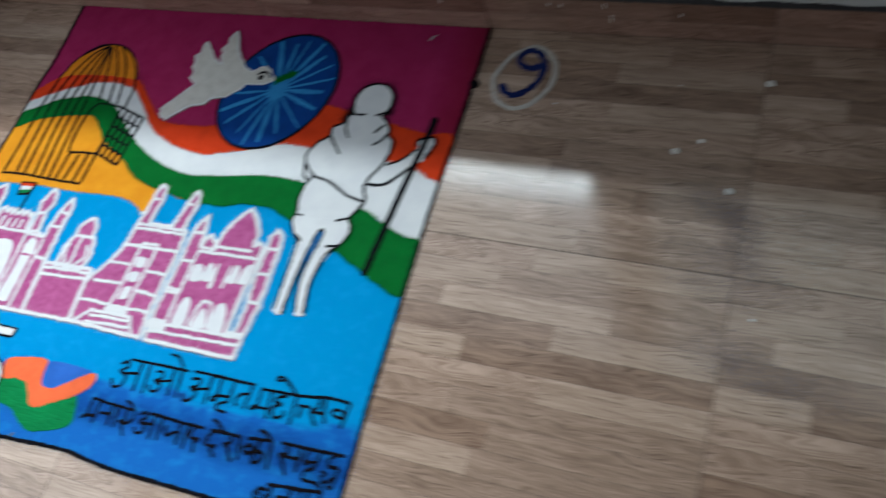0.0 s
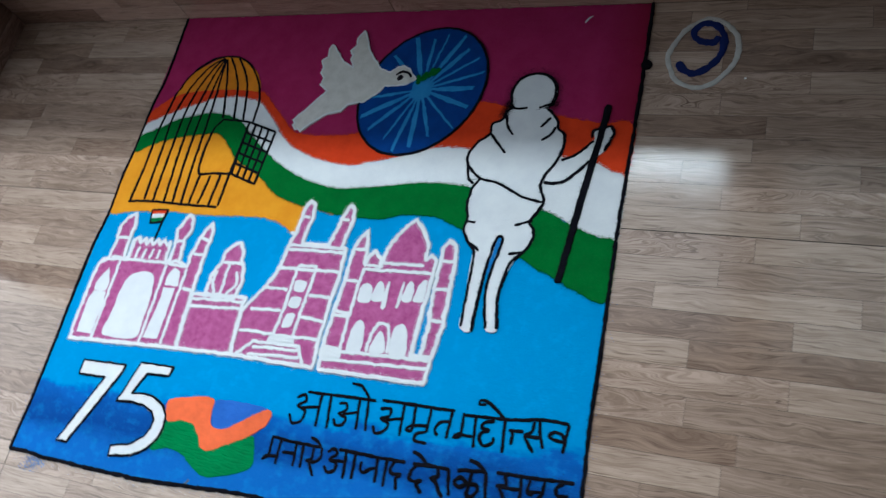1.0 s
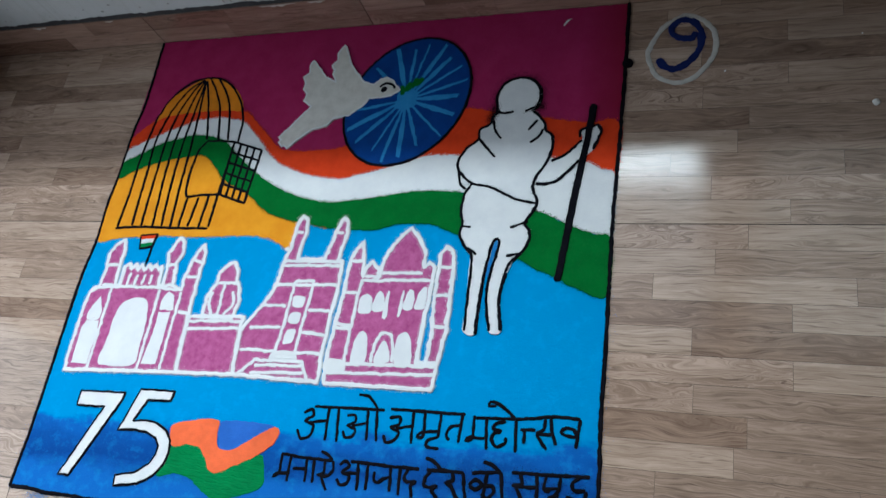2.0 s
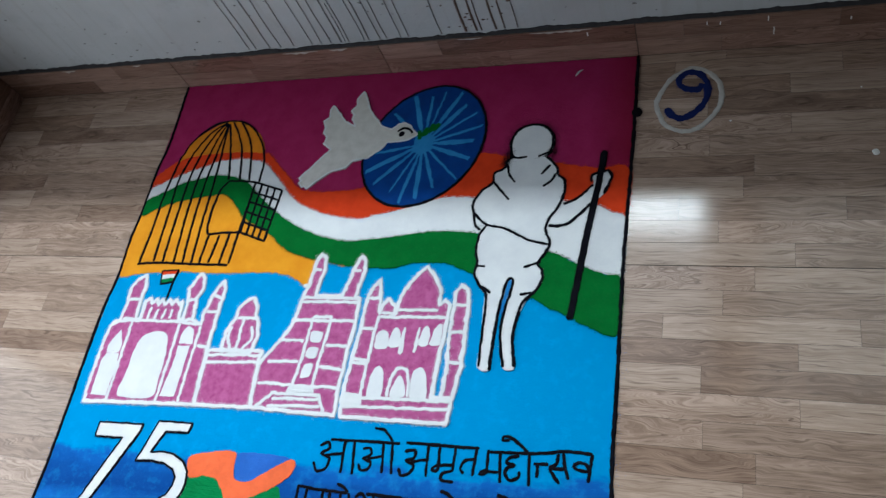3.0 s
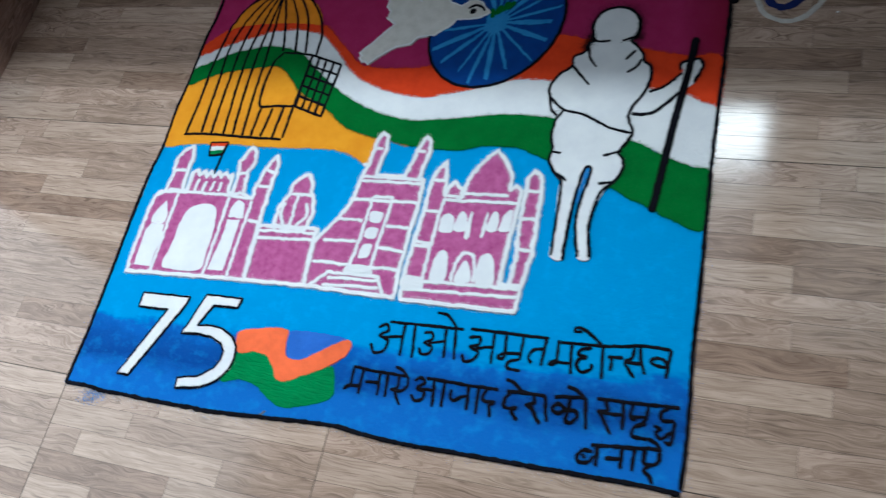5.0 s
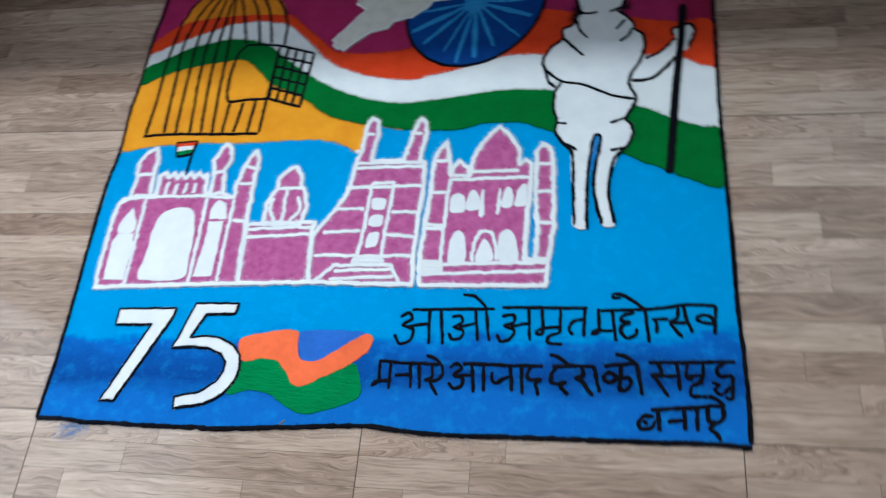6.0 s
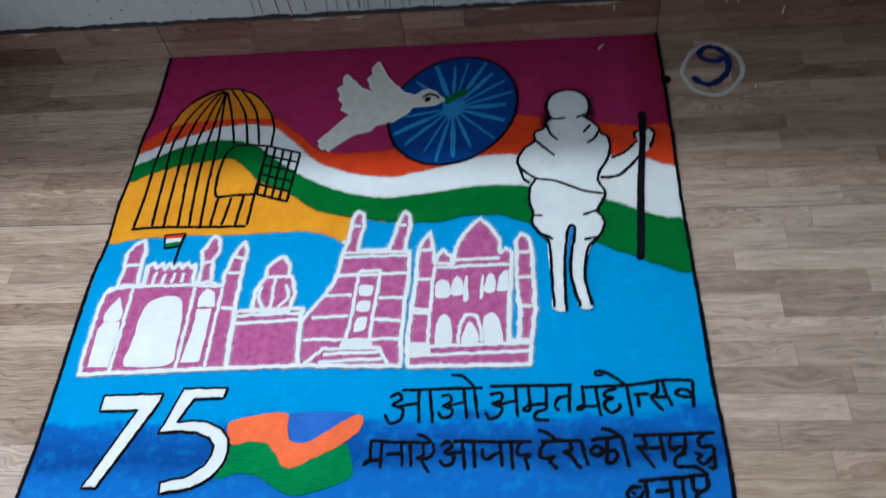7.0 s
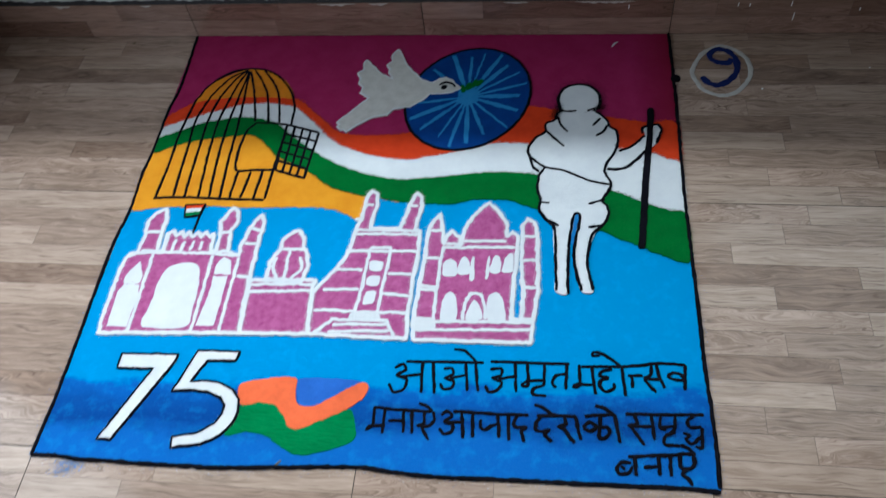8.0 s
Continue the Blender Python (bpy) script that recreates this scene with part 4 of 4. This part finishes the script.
WORD_FIVE = [
    [(76.0, -101.4), (89.4, -101.4)],
    [(73.9, -102.2), (74.8, -101.4), (75.9, -102.1), (74.6, -103.4), (76.1, -103.9), (76.0, -105.2), (74.7, -105.7), (73.8, -104.7)],
    [(74.6, -103.5), (77.8, -103.3)],
    [(77.6, -101.5), (78.1, -106.3)],
    [(79.5, -101.5), (79.8, -106.1)],
    [(81.0, -102.7), (81.1, -104.1), (81.8, -104.5), (82.9, -103.8), (84.3, -103.3)],
    [(84.0, -101.5), (84.4, -105.9)],
    [(85.8, -101.5), (86.1, -106.2)],
    [(87.4, -101.6), (86.8, -103.1), (87.5, -103.8), (89.1, -103.6), (88.3, -104.4), (88.7, -106.4)],
]
WORD_SIX = [
    [(90.9, -101.3), (97.8, -101.1)],
    [(91.5, -101.4), (90.8, -102.8), (90.7, -103.9), (91.7, -104.3), (93.1, -103.8), (92.3, -104.7), (93.5, -106.1)],
    [(90.4, -99.3), (91.8, -99.7), (93.5, -101.0)],
    [(95.6, -101.2), (96.0, -102.6), (94.7, -103.2), (95.7, -103.7), (97.4, -106.1)],
    [(97.6, -101.1), (98.5, -105.5)],
]
WORD_SEVEN = [
    [(99.2, -101.0), (103.1, -100.5), (104.4, -100.4)],
    [(98.9, -103.1), (100.1, -102.0), (101.3, -102.9), (100.1, -103.7), (99.0, -103.2)],
    [(102.0, -100.9), (101.6, -104.8)],
    [(101.8, -103.0), (103.1, -102.8), (103.5, -103.8), (102.5, -104.9), (101.4, -104.8)],
    [(104.4, -100.4), (105.2, -105.6)],
    [(101.0, -99.0), (102.3, -99.2), (104.4, -100.4)],
]
WORD_EIGHT = [
    [(106.2, -100.2), (119.6, -99.6)],
    [(107.8, -100.2), (108.2, -102.0), (106.5, -102.3)],
    [(106.5, -102.4), (110.7, -102.2)],
    [(107.1, -102.5), (108.2, -104.1), (109.3, -105.7)],
    [(110.7, -100.2), (111.0, -104.7)],
    [(112.3, -100.2), (112.1, -102.3), (113.1, -102.6)],
    [(112.1, -102.3), (114.6, -102.0)],
    [(114.7, -100.1), (114.6, -102.3), (113.7, -103.3)],
    [(114.6, -103.2), (112.9, -103.8), (112.7, -105.4), (115.1, -105.5)],
    [(117.8, -100.0), (116.7, -100.9), (117.1, -102.0), (119.0, -101.9)],
    [(115.8, -103.1), (117.0, -103.5), (116.3, -104.2), (117.1, -105.1), (118.8, -103.7)],
    [(119.2, -102.0), (118.8, -105.6), (117.7, -105.4)],
]
WORD_NINE = [
    [(106.4, -107.9), (117.7, -106.8)],
    [(106.9, -109.0), (105.4, -109.0), (104.5, -110.0), (105.0, -111.0), (106.4, -110.8), (107.1, -109.6)],
    [(105.2, -109.7), (105.9, -110.3)],
    [(107.5, -107.7), (107.7, -111.2)],
    [(108.9, -109.6), (111.4, -109.4)],
    [(111.5, -107.4), (111.6, -110.9)],
    [(113.4, -107.3), (113.4, -111.0)],
    [(115.0, -107.2), (115.1, -109.3), (116.6, -109.4), (117.4, -108.4), (117.3, -107.1)],
    [(116.2, -109.4), (115.2, -110.4), (116.2, -111.2), (116.8, -112.4)],
    [(115.2, -105.3), (116.6, -105.9), (117.5, -106.8)],
]
NINE_RING = [(124.5, -13.1), (127.2, -7.3), (131.3, -4.6), (134.5, -5.6), (137.3, -9.1), (137.6, -14.0), (135.8, -17.8), (133.2, -20.4), (130.0, -21.2), (126.6, -19.4), (125.2, -16.6)]
NINE = [(133.7, -8.9), (133.0, -10.3), (130.7, -10.2), (129.1, -8.9), (129.1, -7.0), (130.6, -5.6), (133.0, -6.1), (134.7, -8.6), (134.6, -13.0), (132.6, -16.2), (129.9, -17.8), (127.8, -17.0), (126.6, -15.1)]

rangoli = empty("rangoli", "square floor picture of bright coloured powder with black border", "rangoli")
MM = 0.001
field("magenta_ground", [(0, -0.2), (40, -0.2), (80, -0.2), (119.8, -0.2), (119.9, -40), (0.1, -40)], MAGENTA, rangoli, 1.0 * MM, "magenta powder ground, crimson at one side", False)
field("blue_ground", EDGE_FOOT + [(120.6, -89), (120, -55), (120, -40.1), (0, -40.1), (0, -57), (0, -89)], CYAN, rangoli, 1.0 * MM, "cyan powder shading into deep blue", False)
field("yellow_hill", WAVE_FOOT[:15] + HILL_FOOT[::-1], YELLOW, rangoli, 1.5 * MM, "yellow powder hill", rough=0.0026, step=0.004, spread=0.0024, loose=3200, grain=0.0009)
field("saffron_wave", WAVE_TOP + WAVE_WHITE[::-1], SAFFRON, rangoli, 1.8 * MM, "orange-red powder wave", rough=0.0026, step=0.004, spread=0.0024, loose=3200, grain=0.0009)
field("white_wave", WAVE_WHITE + WAVE_GREEN[::-1], WHITE, rangoli, 2.2 * MM, "white powder wave", rough=0.0026, step=0.004, spread=0.0024, loose=3200, grain=0.0009)
field("green_wave", WAVE_GREEN + WAVE_FOOT[::-1], GREEN, rangoli, 2.6 * MM, "green powder wave", rough=0.0026, step=0.004, spread=0.0024, loose=3200, grain=0.0009)
border = lines("border", [EDGE_LEFT], 0.0066, BLACK, rangoli, 3.2 * MM, "uneven black powder line")
lines("border", [EDGE_RIGHT], 0.0074, BLACK, rangoli, 3.2 * MM)
lines("border", [EDGE_FOOT], 0.0076, BLACK, rangoli, 3.2 * MM)
field("border_knot", [(119.4, -15.6), (120.4, -14.6), (121.6, -15.4), (121.2, -16.6), (119.9, -16.8)], BLACK, rangoli, 3.8 * MM)

for edge, mat, label in ((EDGE_FOOT, AZURE, "pale blue dust beside the border"), (EDGE_RIGHT[5:], AZURE, "pale blue dust beside the border"), (EDGE_LEFT[4:], AZURE, "pale blue dust beside the border"), (EDGE_FOOT, WHITE, "white dust beside the border")):
    bm = bmesh.new()
    strew(bm, glide(edge), 0.0009, 0.008, 900, False, 0.0007)
    part("loose_dust", bm, mat, rangoli, label)

# bird cage with its door open
cage = field("bird_cage", CAGE_DOME, AMBER, rangoli, 3.0 * MM, "amber bird cage with black bars and open door")
for s in CAGE_LINES:
    lines("cage_bar", [s], 0.0058, BLACK, cage, 3.7 * MM)
a, b, c, d = (Vector(p) for p in CAGE_DOOR)
grid = [[a.lerp(b, k / 4), d.lerp(c, k / 4)] for k in range(5)] + [[a.lerp(d, k / 5), b.lerp(c, k / 5)] for k in range(6)]
lines("cage_door", [[tuple(p), tuple(q)] for p, q in grid], 0.0058, BLACK, cage, 3.9 * MM, "black mesh cage door standing open")

# spoked wheel
WHEEL_X, WHEEL_Y, WHEEL_A, WHEEL_B, WHEEL_TURN = 72.6, -22.2, 17.1, 14.1, radians(67.4)


def on_wheel(angle, share):
    """A point in the wheel, which is drawn as a tilted oval."""
    u, v = WHEEL_A * share * math.cos(angle - WHEEL_TURN), WHEEL_B * share * math.sin(angle - WHEEL_TURN)
    return (WHEEL_X + u * math.cos(WHEEL_TURN) - v * math.sin(WHEEL_TURN), WHEEL_Y + u * math.sin(WHEEL_TURN) + v * math.cos(WHEEL_TURN))


rim = [on_wheel(k * math.tau / 26, 1.0) for k in range(26)]
wheel = field("wheel", rim, NAVY, rangoli, 3.0 * MM, "deep blue powder wheel with light blue spokes")
field("hub", [on_wheel(k * math.tau / 12, 0.16 + 0.04 * (k % 2)) for k in range(12)], SPOKE_BLUE, wheel, 3.5 * MM)
for n, angle in enumerate((138, 113, 94, 80, 62, 47, 30, 13, -2, -21, -42, -64, -83, -99, -115, -138, -156, -174)):
    t = radians(angle)
    tip, wide = 0.88 + 0.07 * math.sin(n * 2.1), 0.036 + 0.016 * math.sin(n * 1.7)
    field("spoke", [on_wheel(t - 0.10, 0.13), on_wheel(t - wide * 1.6, 0.5), on_wheel(t - wide * 0.6, tip), on_wheel(t + wide * 0.6, tip + 0.02), on_wheel(t + wide * 1.6, 0.5), on_wheel(t + 0.10, 0.13)], SPOKE_BLUE, wheel, 3.4 * MM, smooth=False)
lines("rim", [rim], 0.0062, BLACK, wheel, 3.8 * MM, closed=True)

bird = field("bird", BIRD, powder("cream_white_powder", (0.62, 0.60, 0.56), (0.53, 0.51, 0.47), 0.0, 45.0), rangoli, 4.4 * MM, "white powder dove with raised wings", False, step=0.003, rough=0.0024)
lines("feather_edge", [BIRD], 0.0042, WHITE, bird, 4.9 * MM, "brighter white rim", closed=True, sharp=True, rough=0.0016, step=0.004)
lines("eye", [BROW], 0.0066, BLACK, bird, 5.8 * MM, "black powder brow and eye")
field("pupil", [(65.9, -19.4), (66.2, -18.7), (66.9, -18.5), (67.4, -18.9), (67.2, -19.6), (66.5, -19.9)], BLACK, bird, 5.8 * MM)
lines("olive_twig", LEAF, 0.0115, GREEN, rangoli, 4.6 * MM, "small dark green twig")

# robed figure, kept as one plain white shape
bm = bmesh.new()
for shape, level in ((HEAD, 4.0), (ROBE, 3.9), (LEG_A, 3.7), (LEG_B, 3.7), (ARM, 3.6)):
    lay_field(bm, shape, level * MM)
figure = part("figure", bm, WHITE, rangoli, "plain white figure outlined in black")
lines("outline", FIGURE_LINES, 0.0064, BLACK, figure, 4.7 * MM, rough=0.0014, step=0.004)
lines("soot", [HEAD], 0.0090, BLACK, figure, 3.95 * MM, "loose black powder round the head", closed=True, spread=0.0085, loose=9000)
bm = bmesh.new()
for spot in ([(93.2, -26.4), (93.9, -25.4)], [(102.9, -25.9), (103.6, -25.2)], [(92.9, -28.6), (93.5, -27.2)]):
    strew(bm, glide(spot), 0.0042, 0.0060, 42000, False, 0.0008)
part("soot_smudge", bm, BLACK, figure, "loose black powder at the neck")
field("leg_gap", LEG_GAP, AZURE, rangoli, 3.0 * MM, "blue powder between the legs")
lines("staff", [STICK], 0.0150, BLACK, rangoli, 5.2 * MM, "long black staff", sharp=True, wobble=0.10)


# monuments
def monument(name, label, shapes, strokes, fills, outline=0.0095, width=0.0080):
    bm = bmesh.new()
    for k, s in enumerate(shapes):
        lay_field(bm, s, (3.2 + 0.1 * k) * MM, False)
    ob = part(name, bm, MAUVE, rangoli, label)
    for s in shapes:
        lines("outline", [s], outline, WHITE, ob, 4.1 * MM, closed=True, sharp=True, rough=0.0024, step=0.004, spread=0.0022, loose=2600)
    for s in strokes:
        lines("white_line", [s], width, WHITE, ob, 4.0 * MM, sharp=name == "gateway", rough=0.0022, step=0.004, spread=0.0016, loose=1700)
    for s in fills:
        field("white_arch", s, WHITE, ob, 3.8 * MM, smooth=name != "fort" or len(s) > 8)
    return ob


monument("fort", "mauve powder fort outlined in white, with arches", [FORT, FORT_WALL, FORT_DOME], FORT_WHITE, [FORT_ARCH_A, FORT_ARCH_E, FORT_ARCH_B, FORT_ARCH_C, FORT_ARCH_D])
monument("gateway", "mauve powder gateway with white bands and steps", [GATE], GATE_WHITE, GATE_BLOCKS)
monument("domed_tomb", "mauve powder domed building with white arches", [TOMB], TOMB_WHITE, TOMB_ARCHES)
monument("minaret", "slim mauve powder tower with white bands", [MINARET], MINARET_WHITE, [])

field("white_sliver", [(106.2, -4.6), (106.8, -3.5), (107.8, -3.0), (107.1, -3.7), (106.4, -4.7)], WHITE, rangoli, 2.0 * MM, loose=300)

# small flag over the fort
a, b, c, d = (Vector(p) for p in SMALL_FLAG)
flag = lines("small_flag", [FLAG_POLE], 0.0042, BLACK, rangoli, 3.9 * MM, "tiny striped flag on black pole", sharp=True)
for k, m in enumerate((SAFFRON, WHITE, LEAF_GREEN)):
    field("stripe", [tuple(a.lerp(d, k / 3)), tuple(b.lerp(c, k / 3)), tuple(b.lerp(c, (k + 1) / 3)), tuple(a.lerp(d, (k + 1) / 3))], m, flag, (3.0 + 0.2 * k) * MM, smooth=False)
lines("outline", [[tuple(p) for p in (a, b, c, d)]], 0.0048, BLACK, flag, 3.9 * MM, closed=True, sharp=True)

# large numerals and the ribbon flag
for name, shape in (("numeral_seven", SEVEN), ("numeral_five", FIVE)):
    numeral = field(name, shape, WHITE, rangoli, 3.0 * MM, "large white numeral with black outline", smooth=False, rough=0.0008)
    lines("outline", [shape], 0.0048, BLACK, numeral, 3.7 * MM, closed=True, sharp=True, wobble=0.35, rough=0.0012)
field("blue_patch", BLUE_PATCH, powder("mid_blue_powder", (0.030, 0.130, 0.480)), rangoli, 1.4 * MM, "mid-blue powder patch beside the ribbon")
field("ribbon_green", RIBBON_GREEN, LEAF_GREEN, rangoli, 1.9 * MM, "green powder ribbon")
field("ribbon_orange", RIBBON_ORANGE, CORAL, rangoli, 2.2 * MM, "orange powder ribbon")

# hand-written lettering, heavier and smudged towards the end
for word, wide, smudge in ((WORD_ONE, 0.0056, 0), (WORD_TWO, 0.0058, 0), (WORD_THREE, 0.0060, 0), (WORD_FOUR, 0.0058, 0), (WORD_FIVE, 0.0062, 0), (WORD_SIX, 0.0066, 1200), (WORD_SEVEN, 0.0068, 1800), (WORD_EIGHT, 0.0062, 1800), (WORD_NINE, 0.0068, 1800)):
    written = lines("written_word", word, wide, BLACK, rangoli, 2.8 * MM, "hand-written black powder word", step=0.004)
    if smudge:
        bm = bmesh.new()
        for stroke in word:
            strew(bm, glide(stroke), 0.0016, 0.0055, smudge, False, 0.0007)
        part("smudge", bm, BLACK, written, "loose black powder round the letters")

# ringed numeral beside the picture
ring = tagged(lines("number_ring", [NINE_RING], 0.0098, DULL_WHITE, None, 1.6 * MM, closed=True, wobble=0.3), "white powder ring round a dark blue 9", "floor number")
lines("numeral_nine", [NINE], 0.0140, DARK_BLUE, ring, 1.7 * MM, spread=0.0035, loose=1800, label= "dark blue powder numeral 9")


# ---- crumbs and stains on the floor ----
def crumb(x, y, size, seed):
    bm = bmesh.new()
    bmesh.ops.create_icosphere(bm, subdivisions=2, radius=size)
    for v in bm.verts:
        v.co *= 1 + 0.45 * noise.noise(v.co * 120 + Vector((seed, 0, 0)))
        v.co.z = max(v.co.z * 0.55, -size * 0.4) + size * 0.4
    ob = tagged(part("chalk_crumb", bm, CHALK), "small white chalk crumb on the tiles", "crumb", "crumbs on the floor")
    ob.location = (x, y, 0)


CRUMBS = [(1.655, -0.278, 0.0085), (1.808, -0.101, 0.009), (1.700, -0.250, 0.006), (1.767, -0.353, 0.008), (1.395, -0.19, 0.003), (1.84, -0.60, 0.004), (1.64, -0.12, 0.0025)]
for n, (x, y, r) in enumerate(CRUMBS):
    crumb(x, y, r * 0.8, n * 3.1)


def stalk(points, width):
    ob = tagged(lines("dry_stalk", [points], width, STALK, None, 2.5 * MM), "bit of dry brown stalk on the tiles", "stalk", "bits on the floor")


stalk([(45.2, -113.9), (45.8, -113.0), (46.4, -112.4)], 0.0028)
stalk([(-16.9, -3.1), (-16.5, -2.4)], 0.0030)
stalk([(-30.5, -5.4), (-30.0, -5.0)], 0.0022)


def smear(name, mat, label, cx, cy, rx, ry, turn, count, seed):
    """Powder rubbed into the glaze: many flat flecks, thinning outwards."""
    r, bm = random.Random(seed), bmesh.new()
    for _ in range(count):
        a, d = r.uniform(0, math.tau), math.sqrt(r.random()) * r.uniform(0.5, 1.25)
        u, v = rx * d * math.cos(a), ry * d * math.sin(a)
        x, y = cx + u * math.cos(turn) - v * math.sin(turn), cy + u * math.sin(turn) + v * math.cos(turn)
        s = r.uniform(0.0004, 0.0010)
        vs = [bm.verts.new((x + s * r.uniform(0.5, 1.4) * math.cos(k * math.tau / 5), y + s * r.uniform(0.5, 1.4) * math.sin(k * math.tau / 5), 0.0006)) for k in range(5)]
        bm.faces.new(vs)
    return tagged(part(name, bm, mat), label, "powder smear", kind="stuff")


VIOLET = plain("violet_smear", (0.15, 0.12, 0.14), 0.9, 0.3, 90.0)
RUBBED = "thin dark violet powder smeared on the tiles"
for n, (x, y, rx, ry, turn, count) in enumerate(((1.745, -0.385, 0.07, 0.035, -0.5, 1008), (1.800, -0.43, 0.09, 0.045, -1.2, 2160), (1.80, -0.505, 0.13, 0.045, -0.35, 1920), (1.775, -0.555, 0.10, 0.03, -0.2, 1008), (1.865, -0.695, 0.13, 0.045, -0.25, 2160), (1.80, -0.66, 0.10, 0.06, 0.3, 720))):
    smear("powder_smear", VIOLET, RUBBED, x, y, rx, ry, turn, count, n + 1)
smear("powder_smear", DULL_WHITE, "faint scatter of pale flecks on the tiles", 1.90, -0.45, 0.11, 0.07, -0.3, 700, 9)
smear("powder_smear", AZURE, "blue powder spilt past the border", 0.075, -1.155, 0.035, 0.02, 0.4, 500, 3)
